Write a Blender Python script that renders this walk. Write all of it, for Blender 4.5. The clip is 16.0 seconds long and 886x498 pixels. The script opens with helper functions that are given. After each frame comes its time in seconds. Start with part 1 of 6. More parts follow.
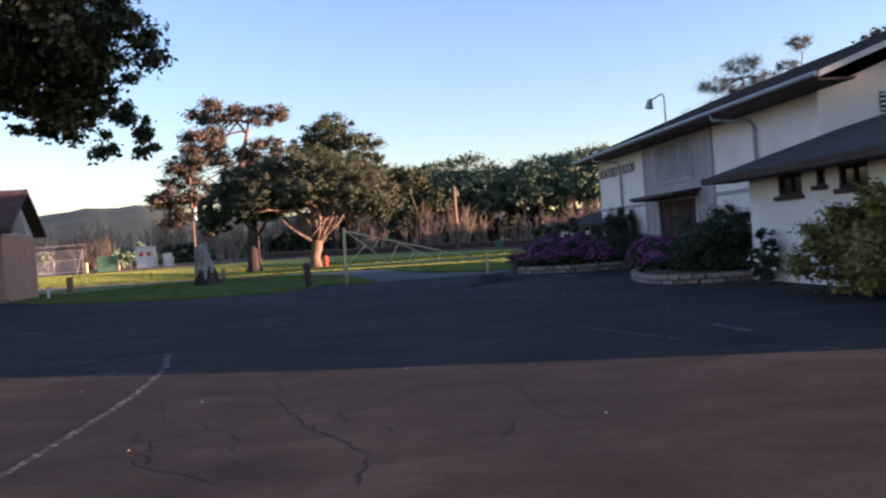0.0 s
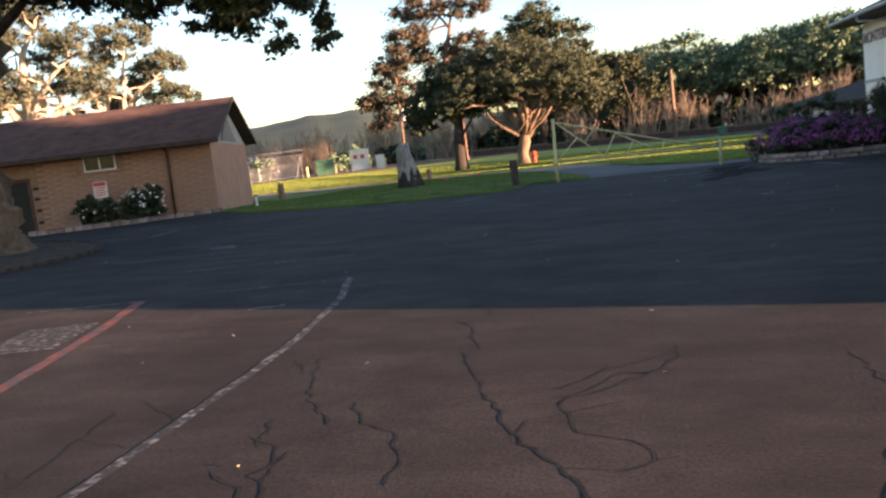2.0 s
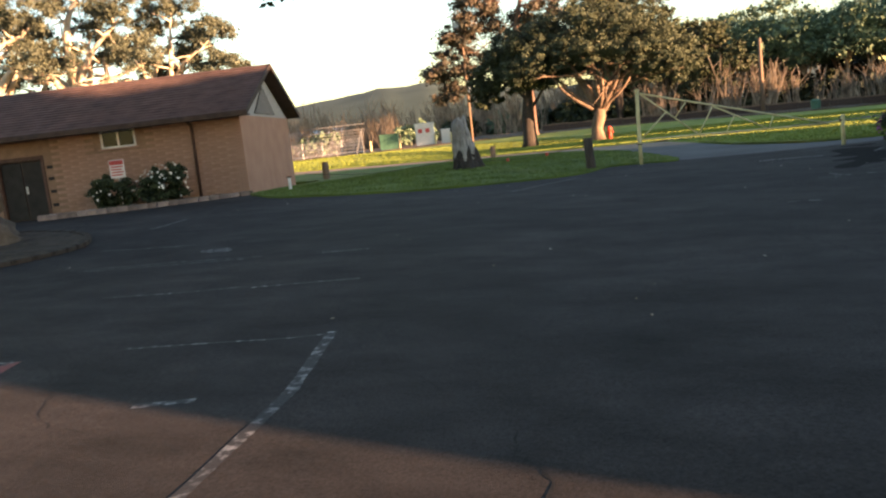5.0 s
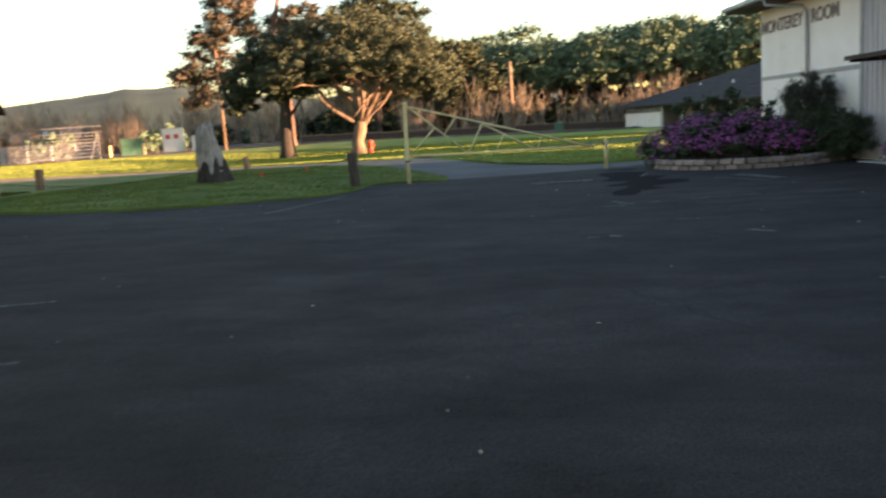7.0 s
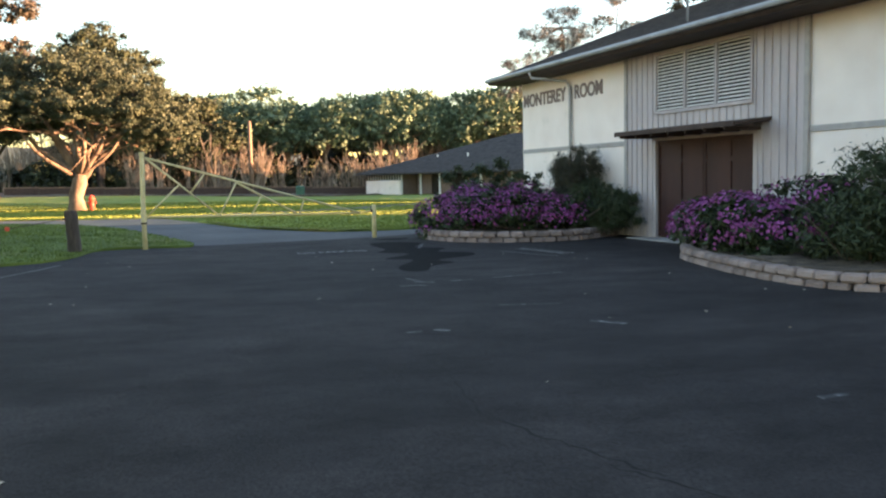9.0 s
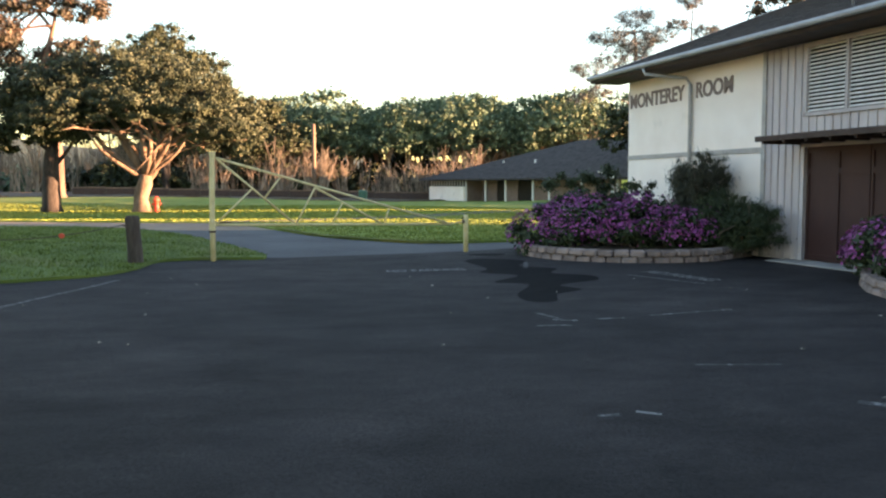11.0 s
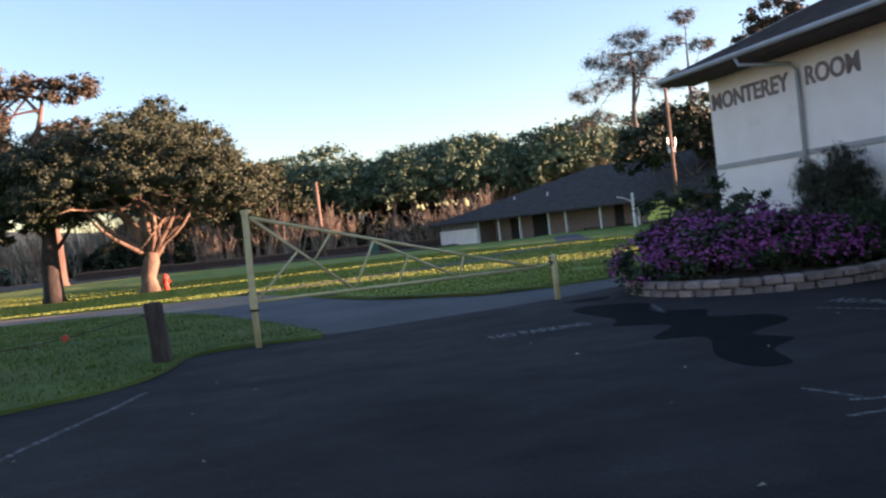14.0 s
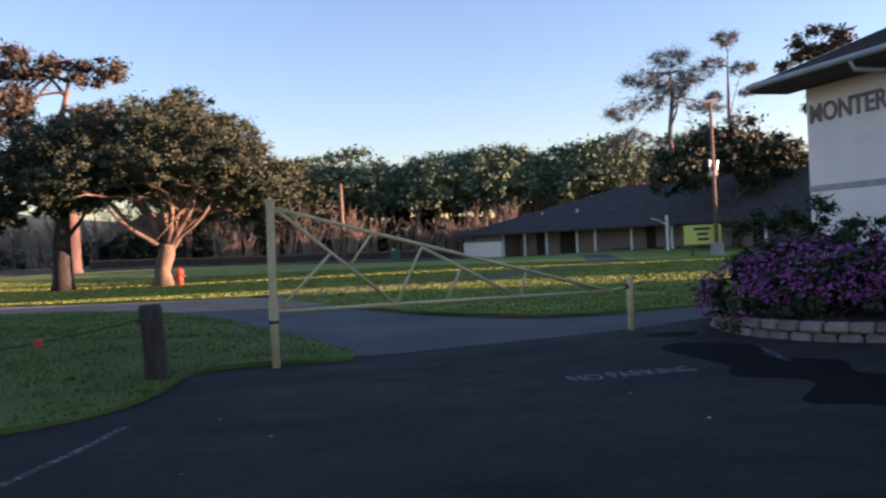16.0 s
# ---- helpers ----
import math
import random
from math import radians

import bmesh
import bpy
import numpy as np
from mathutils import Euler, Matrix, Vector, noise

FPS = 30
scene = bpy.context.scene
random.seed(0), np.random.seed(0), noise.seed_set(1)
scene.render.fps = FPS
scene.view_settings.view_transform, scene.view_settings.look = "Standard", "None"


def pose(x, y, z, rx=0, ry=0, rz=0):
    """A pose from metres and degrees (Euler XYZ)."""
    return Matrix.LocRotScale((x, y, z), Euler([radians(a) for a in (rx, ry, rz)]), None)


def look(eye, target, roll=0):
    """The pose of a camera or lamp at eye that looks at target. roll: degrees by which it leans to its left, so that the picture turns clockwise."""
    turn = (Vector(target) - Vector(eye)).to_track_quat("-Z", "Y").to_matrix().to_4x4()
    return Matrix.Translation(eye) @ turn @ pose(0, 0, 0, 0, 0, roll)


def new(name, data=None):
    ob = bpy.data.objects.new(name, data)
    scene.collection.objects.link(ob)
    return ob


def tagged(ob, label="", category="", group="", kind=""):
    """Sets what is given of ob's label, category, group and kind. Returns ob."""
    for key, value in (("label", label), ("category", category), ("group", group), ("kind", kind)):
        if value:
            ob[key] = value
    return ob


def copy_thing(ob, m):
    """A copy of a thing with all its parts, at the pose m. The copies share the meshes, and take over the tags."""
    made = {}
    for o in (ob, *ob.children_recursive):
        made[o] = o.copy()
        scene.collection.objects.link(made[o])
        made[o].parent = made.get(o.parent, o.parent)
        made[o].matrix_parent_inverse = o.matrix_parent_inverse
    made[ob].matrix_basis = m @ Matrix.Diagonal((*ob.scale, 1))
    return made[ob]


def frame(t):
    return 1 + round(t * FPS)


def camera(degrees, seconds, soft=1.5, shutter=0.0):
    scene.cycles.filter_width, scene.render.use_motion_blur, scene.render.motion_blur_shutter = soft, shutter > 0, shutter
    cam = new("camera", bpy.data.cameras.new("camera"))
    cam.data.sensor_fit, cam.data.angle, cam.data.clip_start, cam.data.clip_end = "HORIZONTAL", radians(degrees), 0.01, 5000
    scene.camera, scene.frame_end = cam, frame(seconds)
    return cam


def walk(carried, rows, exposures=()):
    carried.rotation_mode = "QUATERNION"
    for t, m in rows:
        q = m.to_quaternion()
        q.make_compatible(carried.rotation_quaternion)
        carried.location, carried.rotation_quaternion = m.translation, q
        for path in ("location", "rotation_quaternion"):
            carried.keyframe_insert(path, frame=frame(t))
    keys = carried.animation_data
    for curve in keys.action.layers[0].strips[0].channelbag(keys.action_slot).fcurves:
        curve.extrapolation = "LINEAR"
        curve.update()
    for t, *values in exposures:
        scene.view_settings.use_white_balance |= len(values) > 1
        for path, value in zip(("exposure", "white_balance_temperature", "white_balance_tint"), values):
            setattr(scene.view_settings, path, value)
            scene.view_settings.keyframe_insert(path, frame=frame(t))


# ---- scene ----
cam = camera(57.5, 16.0, 2.2, 0.3)
PATH = [
    (0, (1.347, 0.864, 1.572), (1.272, 2.862, 1.549), -4.2),
    (0.5, (1.201, 1.602, 1.611), (0.974, 3.589, 1.552), -4.0),
    (1, (1.125, 2.231, 1.592), (0.764, 4.196, 1.5), -5.7),
    (1.5, (0.953, 2.904, 1.607), (0.502, 4.847, 1.457), -5.4),
    (2, (0.845, 3.739, 1.556), (0.244, 5.633, 1.324), -6.8),
    (2.5, (0.636, 4.534, 1.549), (-0.031, 6.396, 1.253), -7.3),
    (3, (0.54, 5.18, 1.549), (-0.154, 7.046, 1.349), -7.3),
    (3.5, (0.403, 5.778, 1.583), (-0.354, 7.621, 1.413), -6.7),
    (3.7, (0.329, 5.995, 1.626), (-0.441, 7.828, 1.416), -5.8),
    (5.8, (-0.408, 8.887, 1.596), (-1.152, 10.72, 1.302), -7.3),
    (6, (-0.489, 9.114, 1.641), (-1.211, 10.954, 1.334), -7.3),
    (6.5, (-0.578, 9.87, 1.608), (-1.081, 11.775, 1.268), -5.2),
    (7, (-0.8, 10.433, 1.626), (-0.99, 12.401, 1.323), -4.1),
    (7.5, (-0.996, 11.094, 1.608), (-0.92, 13.076, 1.35), -5.8),
    (8, (-1.143, 11.819, 1.604), (-0.832, 13.779, 1.354), -2.3),
    (8.5, (-1.289, 12.413, 1.614), (-0.84, 14.349, 1.394), -1.5),
    (9, (-1.425, 13.077, 1.597), (-0.96, 15.014, 1.42), -1.3),
    (9.5, (-1.58, 13.683, 1.605), (-1.218, 15.646, 1.484), -0.5),
    (9.7, (-1.62, 13.949, 1.602), (-1.325, 15.924, 1.484), -1.1),
    (11.8, (-2.112, 16.774, 1.655), (-1.741, 18.731, 1.475), -0.3),
    (12, (-2.185, 16.981, 1.644), (-1.79, 18.934, 1.482), -1.0),
    (12.5, (-2.369, 17.686, 1.634), (-1.872, 19.618, 1.485), -4.1),
    (13, (-2.553, 18.252, 1.632), (-1.991, 20.165, 1.483), -7.1),
    (13.5, (-2.679, 18.901, 1.634), (-2.248, 20.852, 1.544), -7.8),
    (14, (-2.849, 19.518, 1.637), (-2.518, 21.49, 1.589), -6.7),
    (14.5, (-2.95, 20.136, 1.624), (-2.756, 22.126, 1.604), -5.9),
    (15, (-3.023, 20.814, 1.641), (-2.917, 22.811, 1.609), -6.2),
    (15.5, (-3.032, 21.444, 1.628), (-2.907, 23.439, 1.596), -4.3),
    (16, (-3.082, 22.019, 1.639), (-2.792, 23.997, 1.621), -3.0),
]
EXPOSURE = [(0, 2.3, 5750, 34), (1.5, 2.45, 6150, 37), (2.0, 2.8, 6600, 23), (2.5, 3.4, 7050, 20), (3.0, 3.5, 7050, 18), (3.5, 2.98, 7150, 19), (6.0, 2.95, 7500, 20), (7.0, 3.08, 7450, 21), (8.0, 3.5, 7350, 22), (9.0, 3.58, 7350, 22), (12.5, 3.45, 7350, 21), (13.5, 3.38, 7300, 20), (14.1, 2.45, 5950, 33), (14.5, 2.28, 5900, 34), (15.0, 1.92, 5850, 34), (15.5, 2.25, 5900, 36), (16.0, 2.25, 5900, 36)]
walk(cam, [(t, look(eye, target, roll)) for t, eye, target, roll in PATH], EXPOSURE)

# ---- light: a low warm evening sun and a clear sky ----
SUN_EL, SUN_TRAVEL = 4.3, (-0.982, 0.188)
sun = new("sun", bpy.data.lights.new("sun", "SUN"))
sun.data.energy, sun.data.angle, sun.data.color = 5.0, radians(0.8), (1.0, 0.61, 0.36)
sun.matrix_world = look((0, 0, 0), (SUN_TRAVEL[0], SUN_TRAVEL[1], -math.tan(radians(SUN_EL))))
world = bpy.data.worlds.new("sky")
scene.world = world
world.use_nodes = True
sky = world.node_tree.nodes.new("ShaderNodeTexSky")
sky.sky_type, sky.sun_disc = "NISHITA", False
sky.sun_elevation = radians(SUN_EL)
sky.sun_rotation = math.atan2(-SUN_TRAVEL[0], -SUN_TRAVEL[1]) % (2 * math.pi)
sky.air_density, sky.dust_density, sky.ozone_density = 1.0, 0.4, 1.8
back = world.node_tree.nodes["Background"]
back.inputs["Strength"].default_value = 0.1
world.node_tree.links.new(sky.outputs[0], back.inputs["Color"])


# ---- materials ----
def material(name, dark, light, scale=8.0, rough=0.8, bump=0.3, fine=60.0, metal=0.0, spots=None, island=0.0, pieces=0.0, stretch=(1, 1, 1), detail=6.0, spec=0.3):
    """Two tones mixed by coarse and fine noise, with relief from the fine noise; spots: (colour, scale, share) of a third tone."""
    m = bpy.data.materials.new(name)
    m.use_nodes = True
    nodes, links = m.node_tree.nodes, m.node_tree.links
    bsdf = nodes["Principled BSDF"]
    bsdf.inputs["Roughness"].default_value, bsdf.inputs["Metallic"].default_value = rough, metal
    bsdf.inputs["Specular IOR Level"].default_value = spec
    coords = nodes.new("ShaderNodeTexCoord")
    mapping = nodes.new("ShaderNodeMapping")
    mapping.inputs["Scale"].default_value = stretch
    links.new(coords.outputs["Object"], mapping.inputs["Vector"])

    def noise_node(size, depth):
        n = nodes.new("ShaderNodeTexNoise")
        n.inputs["Scale"].default_value, n.inputs["Detail"].default_value = size, depth
        links.new(mapping.outputs[0], n.inputs["Vector"])
        return n
    coarse, grain = noise_node(scale, detail), noise_node(fine, 4)
    add = nodes.new("ShaderNodeMath")
    add.operation = "MULTIPLY_ADD"
    add.inputs[1].default_value = 0.45
    links.new(grain.outputs[0], add.inputs[0])
    links.new(coarse.outputs[0], add.inputs[2])
    value = add.outputs[0]
    if island or pieces:
        info = nodes.new("ShaderNodeNewGeometry") if island else nodes.new("ShaderNodeObjectInfo")
        more = nodes.new("ShaderNodeMath")
        more.operation = "MULTIPLY_ADD"
        more.inputs[1].default_value = island or pieces
        links.new(info.outputs["Random Per Island" if island else "Random"], more.inputs[0])
        links.new(value, more.inputs[2])
        value = more.outputs[0]
    ramp = nodes.new("ShaderNodeValToRGB")
    lift = 0.5 * (island or pieces)
    ramp.color_ramp.elements[0].position, ramp.color_ramp.elements[1].position = 0.45 + lift * 0.5, 1.0 + lift * 0.9 if lift < 0.5 else 1.4
    ramp.color_ramp.elements[1].position = min(1.0, 0.95 + lift)
    ramp.color_ramp.elements[0].color, ramp.color_ramp.elements[1].color = (*dark, 1), (*light, 1)
    if island or pieces:
        half = nodes.new("ShaderNodeMath")
        half.operation = "DIVIDE"
        half.inputs[1].default_value = 1.0 + (island or pieces) * 0.5
        links.new(value, half.inputs[0])
        value = half.outputs[0]
    links.new(value, ramp.inputs[0])
    colour = ramp.outputs[0]
    if spots:
        tone, size, share = spots
        patch_noise = noise_node(size, 5)
        step = nodes.new("ShaderNodeValToRGB")
        step.color_ramp.elements[0].position, step.color_ramp.elements[1].position = 1 - share - 0.06, 1 - share + 0.06
        links.new(patch_noise.outputs[0], step.inputs[0])
        mix = nodes.new("ShaderNodeMix")
        mix.data_type = "RGBA"
        mix.inputs["B"].default_value = (*tone, 1)
        links.new(step.outputs[0], mix.inputs["Factor"])
        links.new(colour, mix.inputs["A"])
        colour = mix.outputs["Result"]
    links.new(colour, bsdf.inputs["Base Color"])
    if bump:
        relief = nodes.new("ShaderNodeBump")
        relief.inputs["Strength"].default_value, relief.inputs["Distance"].default_value = bump, 0.02
        links.new(grain.outputs[0], relief.inputs["Height"])
        links.new(relief.outputs[0], bsdf.inputs["Normal"])
    return m


def asphalt(name):
    """Old asphalt: broad worn patches, mottling, aggregate speckle, and a dull sheen at low angles."""
    m = bpy.data.materials.new(name)
    m.use_nodes = True
    nodes, links = m.node_tree.nodes, m.node_tree.links
    bsdf = nodes["Principled BSDF"]
    bsdf.inputs["Specular IOR Level"].default_value = 0.13
    coords = nodes.new("ShaderNodeTexCoord")

    def layer(size, depth, rough, lo, hi, stretch=(1, 1, 1)):
        mapping = nodes.new("ShaderNodeMapping")
        mapping.inputs["Scale"].default_value = stretch
        links.new(coords.outputs["Object"], mapping.inputs["Vector"])
        n = nodes.new("ShaderNodeTexNoise")
        n.inputs["Scale"].default_value, n.inputs["Detail"].default_value, n.inputs["Roughness"].default_value = size, depth, rough
        links.new(mapping.outputs[0], n.inputs["Vector"])
        r = nodes.new("ShaderNodeMapRange")
        r.inputs["From Min"].default_value, r.inputs["From Max"].default_value = 0.3, 0.7
        r.inputs["To Min"].default_value, r.inputs["To Max"].default_value = lo, hi
        links.new(n.outputs[0], r.inputs["Value"])
        return n.outputs[0], r.outputs[0]
    broad, patch = layer(0.22, 4, 0.55, 0.65, 1.35)
    _, mottle = layer(1.3, 7, 0.7, 0.55, 1.45, (0.55, 1, 1))
    grain, speck = layer(48, 6, 0.8, 0.3, 1.7)
    value = None
    for out in (patch, mottle, speck):
        if value is None:
            value = out
            continue
        mul = nodes.new("ShaderNodeMath")
        mul.operation = "MULTIPLY"
        links.new(value, mul.inputs[0])
        links.new(out, mul.inputs[1])
        value = mul.outputs[0]
    tint = nodes.new("ShaderNodeMix")
    tint.data_type = "RGBA"
    tint.inputs["A"].default_value, tint.inputs["B"].default_value = (0.0285, 0.027, 0.0278, 1), (0.036, 0.0315, 0.029, 1)
    links.new(broad, tint.inputs["Factor"])
    shade = nodes.new("ShaderNodeVectorMath")
    shade.operation = "SCALE"
    links.new(tint.outputs["Result"], shade.inputs[0])
    links.new(value, shade.inputs["Scale"])
    links.new(shade.outputs[0], bsdf.inputs["Base Color"])
    dull = nodes.new("ShaderNodeMapRange")
    dull.inputs["To Min"].default_value, dull.inputs["To Max"].default_value = 0.78, 0.95
    links.new(broad, dull.inputs["Value"])
    links.new(dull.outputs[0], bsdf.inputs["Roughness"])
    relief = nodes.new("ShaderNodeBump")
    relief.inputs["Strength"].default_value, relief.inputs["Distance"].default_value = 1.0, 0.011
    links.new(grain, relief.inputs["Height"])
    links.new(relief.outputs[0], bsdf.inputs["Normal"])
    return m


ASPHALT = asphalt("asphalt")
LANE = material("worn_asphalt", (0.055, 0.056, 0.058), (0.1, 0.1, 0.1), 0.5, 0.85, 0.5, 60)
WET = material("damp_stain", (0.006, 0.006, 0.0065), (0.011, 0.011, 0.0115), 3, 0.9, 0.2, 60, spec=0.05)
CRACK = material("crack_dirt", (0.006, 0.006, 0.006), (0.018, 0.016, 0.014), 9, 0.95, 0.3)
PAINT = material("worn_white_paint", (0.065, 0.065, 0.065), (0.28, 0.28, 0.27), 9, 0.8, 0.3, 90, spots=((0.034, 0.033, 0.033), 14, 0.56))
RED_PAINT = material("worn_red_paint", (0.15, 0.045, 0.04), (0.28, 0.075, 0.06), 9, 0.8, 0.3, 90, spots=((0.08, 0.06, 0.058), 6, 0.48))
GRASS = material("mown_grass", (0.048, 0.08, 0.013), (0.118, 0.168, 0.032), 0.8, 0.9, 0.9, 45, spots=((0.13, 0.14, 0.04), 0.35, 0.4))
# far lawn: drier grass, with low sunlight brightened into its colour
DRY_SUNLIT_GRASS = material("dry_sunlit_grass", (0.1, 0.145, 0.022), (0.21, 0.28, 0.05), 0.5, 0.9, 0.9, 30, spots=((0.24, 0.25, 0.055), 0.25, 0.42))
BLADES = material("grass_blades", (0.05, 0.084, 0.013), (0.14, 0.195, 0.036), 2, 0.8, 0, 20, island=0.5)
DIRT = material("dirt_path", (0.16, 0.115, 0.08), (0.3, 0.23, 0.17), 0.8, 0.95, 0.6, 40)
GROUND = material("dry_ground", (0.05, 0.05, 0.025), (0.11, 0.095, 0.05), 0.15, 0.95, 0.6, 12, spots=((0.05, 0.07, 0.02), 0.08, 0.4))
SOIL = material("dark_soil", (0.014, 0.011, 0.009), (0.075, 0.056, 0.04), 5, 0.95, 0.9, 40)
LITTER = material("leaf_litter", (0.03, 0.024, 0.018), (0.16, 0.12, 0.085), 6, 0.95, 0.8, 40)
STUCCO = material("cream_stucco", (0.77, 0.69, 0.63), (0.87, 0.8, 0.745), 1.2, 0.9, 0.25, 120, spots=((0.65, 0.61, 0.56), 0.8, 0.3))
BAND = material("grey_trim_paint", (0.3, 0.29, 0.28), (0.42, 0.4, 0.38), 5, 0.7, 0.1)
BOARD = material("pale_grey_boards", (0.39, 0.355, 0.36), (0.53, 0.49, 0.49), 3, 0.75, 0.2, 50, stretch=(1, 1, 0.15), pieces=0.25)
DOOR_RED = material("dark_red_brown_door", (0.034, 0.0145, 0.0125), (0.058, 0.024, 0.02), 2, 0.6, 0.15, 50, stretch=(1, 1, 0.2))
DARK_TRIM = material("dark_brown_trim", (0.035, 0.022, 0.018), (0.075, 0.05, 0.04), 4, 0.75, 0.2)
# brown of the hall letters, and the painted-in shade of the far porch wall
LETTER_PORCH_SHADE = material("brown_lettering_porch_shade", (0.17, 0.125, 0.115), (0.27, 0.21, 0.19), 8, 0.7, 0.1)
ROOF = material("dark_roof_shingle", (0.03, 0.027, 0.026), (0.075, 0.066, 0.062), 2.5, 0.95, 0.8, 35)
HUT_ROOF = material("brown_roof_shingle", (0.06, 0.035, 0.032), (0.12, 0.074, 0.066), 2.0, 0.95, 0.8, 35)
GUTTER = material("grey_gutter_metal", (0.28, 0.28, 0.28), (0.4, 0.4, 0.4), 4, 0.5, 0.05, metal=0.3)
BLOCK = material("tan_masonry_block", (0.27, 0.155, 0.11), (0.4, 0.245, 0.18), 3, 0.9, 0.5, 70, pieces=0.14)
MORTAR = material("tan_mortar", (0.2, 0.125, 0.082), (0.3, 0.19, 0.13), 4, 0.95, 0.5, 60)
GABLE = material("pinkish_render", (0.33, 0.18, 0.125), (0.42, 0.245, 0.175), 1.4, 0.9, 0.4, 80)
WHITE = material("white_frame_paint", (0.55, 0.55, 0.53), (0.75, 0.74, 0.71), 6, 0.6, 0.1)
PIPE_BROWN = material("brown_pipe", (0.06, 0.03, 0.022), (0.11, 0.06, 0.045), 5, 0.6, 0.1)
RETAIN = material("split_face_block", (0.16, 0.122, 0.108), (0.33, 0.255, 0.225), 5, 0.95, 0.9, 35, pieces=0.5)
CONCRETE = material("concrete", (0.25, 0.24, 0.22), (0.42, 0.4, 0.37), 2, 0.9, 0.4, 60)
YELLOW = material("pale_yellow_paint", (0.5, 0.42, 0.2), (0.68, 0.6, 0.34), 5, 0.6, 0.15, 50, spots=((0.32, 0.26, 0.14), 4, 0.2))
OLD_WOOD = material("weathered_dark_wood", (0.03, 0.024, 0.02), (0.1, 0.08, 0.065), 5, 0.9, 0.9, 30, stretch=(1, 1, 0.2))
POLE_WOOD = material("brown_pole_wood", (0.11, 0.075, 0.052), (0.22, 0.15, 0.105), 4, 0.85, 0.4, 40, stretch=(1, 1, 0.1))
STUMP = material("grey_stump_wood", (0.09, 0.08, 0.07), (0.42, 0.385, 0.345), 1.7, 0.95, 1.0, 14, stretch=(1, 1, 0.35))
BARK = material("pale_brown_bark", (0.06, 0.04, 0.028), (0.25, 0.175, 0.12), 2.2, 0.95, 1.0, 14, stretch=(1, 1, 0.3))
GREY_BARK = material("grey_fissured_bark", (0.035, 0.028, 0.022), (0.16, 0.13, 0.105), 2.5, 0.95, 1.0, 16, stretch=(1, 1, 0.25))
PINE_BARK = material("reddish_pine_bark", (0.05, 0.034, 0.027), (0.17, 0.105, 0.08), 2.5, 0.95, 0.9, 16, stretch=(1, 1, 0.3))
PALE_BARK = material("pale_tan_bark", (0.22, 0.155, 0.105), (0.44, 0.33, 0.24), 2.5, 0.9, 0.6, 16, stretch=(1, 1, 0.3))
GUM_BARK = material("pale_gum_bark", (0.38, 0.3, 0.22), (0.66, 0.55, 0.43), 2.2, 0.85, 0.6, 16, stretch=(1, 1, 0.3))
ROOT_BARK = material("dark_root_bark", (0.012, 0.01, 0.009), (0.06, 0.05, 0.042), 5, 0.95, 1.0, 20, stretch=(1, 1, 0.3))
# far pines: needles and bark lightened in colour to carry the haze
HAZE_NEEDLE = material("haze_greyed_needles", (0.07, 0.074, 0.068), (0.16, 0.152, 0.135), 2, 0.7, 0, 10, island=0.6)
HAZE_TWIG = material("haze_lightened_bark", (0.075, 0.066, 0.06), (0.16, 0.14, 0.125), 2, 0.95, 0)
FEATHER = material("feathery_leaves", (0.026, 0.03, 0.02), (0.075, 0.078, 0.052), 2, 0.7, 0, 10, island=0.6)
WORDS = material("white_word_paint", (0.07, 0.07, 0.07), (0.24, 0.24, 0.23), 9, 0.8, 0.2, 60)
BRUSH = material("dry_brush", (0.1, 0.08, 0.06), (0.34, 0.27, 0.2), 1.0, 0.95, 0, 8, island=0.5)
OAK_LEAF = material("oak_leaves", (0.028, 0.04, 0.022), (0.084, 0.1, 0.056), 0.7, 0.65, 0, 6, island=0.6)
DARK_LEAF = material("dark_leaves", (0.012, 0.02, 0.009), (0.05, 0.062, 0.026), 0.6, 0.65, 0, 6, island=0.6)
# woodland green with the distance haze mixed into it, paler and bluer
WOOD_HAZE_LEAF = material("haze_lightened_leaves", (0.058, 0.1, 0.06), (0.165, 0.23, 0.135), 0.4, 0.7, 0, 5, island=0.6)
PINE_LEAF = material("pine_needles", (0.035, 0.036, 0.024), (0.1, 0.08, 0.06), 0.5, 0.75, 0, 6, island=0.6)
GUM_LEAF = material("olive_gum_leaves", (0.042, 0.052, 0.034), (0.11, 0.125, 0.085), 0.5, 0.65, 0, 6, island=0.6)
AUTUMN_LEAF = material("yellow_green_leaves", (0.09, 0.075, 0.02), (0.26, 0.21, 0.055), 1.2, 0.65, 0, 8, island=0.6)
SHRUB_LEAF = material("shrub_leaves", (0.015, 0.028, 0.012), (0.05, 0.07, 0.03), 2, 0.6, 0, 10, island=0.6)
FLOWER = material("magenta_petals", (0.115, 0.019, 0.088), (0.34, 0.085, 0.28), 3, 0.55, 0, 20, island=0.5)
WHITE_FLOWER = material("white_petals", (0.55, 0.5, 0.42), (0.8, 0.76, 0.68), 3, 0.6, 0)
SIGN_RED = material("faded_red_sign", (0.42, 0.05, 0.05), (0.55, 0.09, 0.08), 4, 0.5, 0)
SIGN_WHITE = material("white_sign_face", (0.62, 0.58, 0.56), (0.75, 0.72, 0.7), 4, 0.5, 0)
SIGN_YELLOW = material("yellow_green_banner", (0.5, 0.52, 0.1), (0.62, 0.64, 0.15), 3, 0.6, 0)
HYDRANT_RED = material("red_hydrant_paint", (0.45, 0.05, 0.03), (0.6, 0.09, 0.05), 6, 0.5, 0.1)
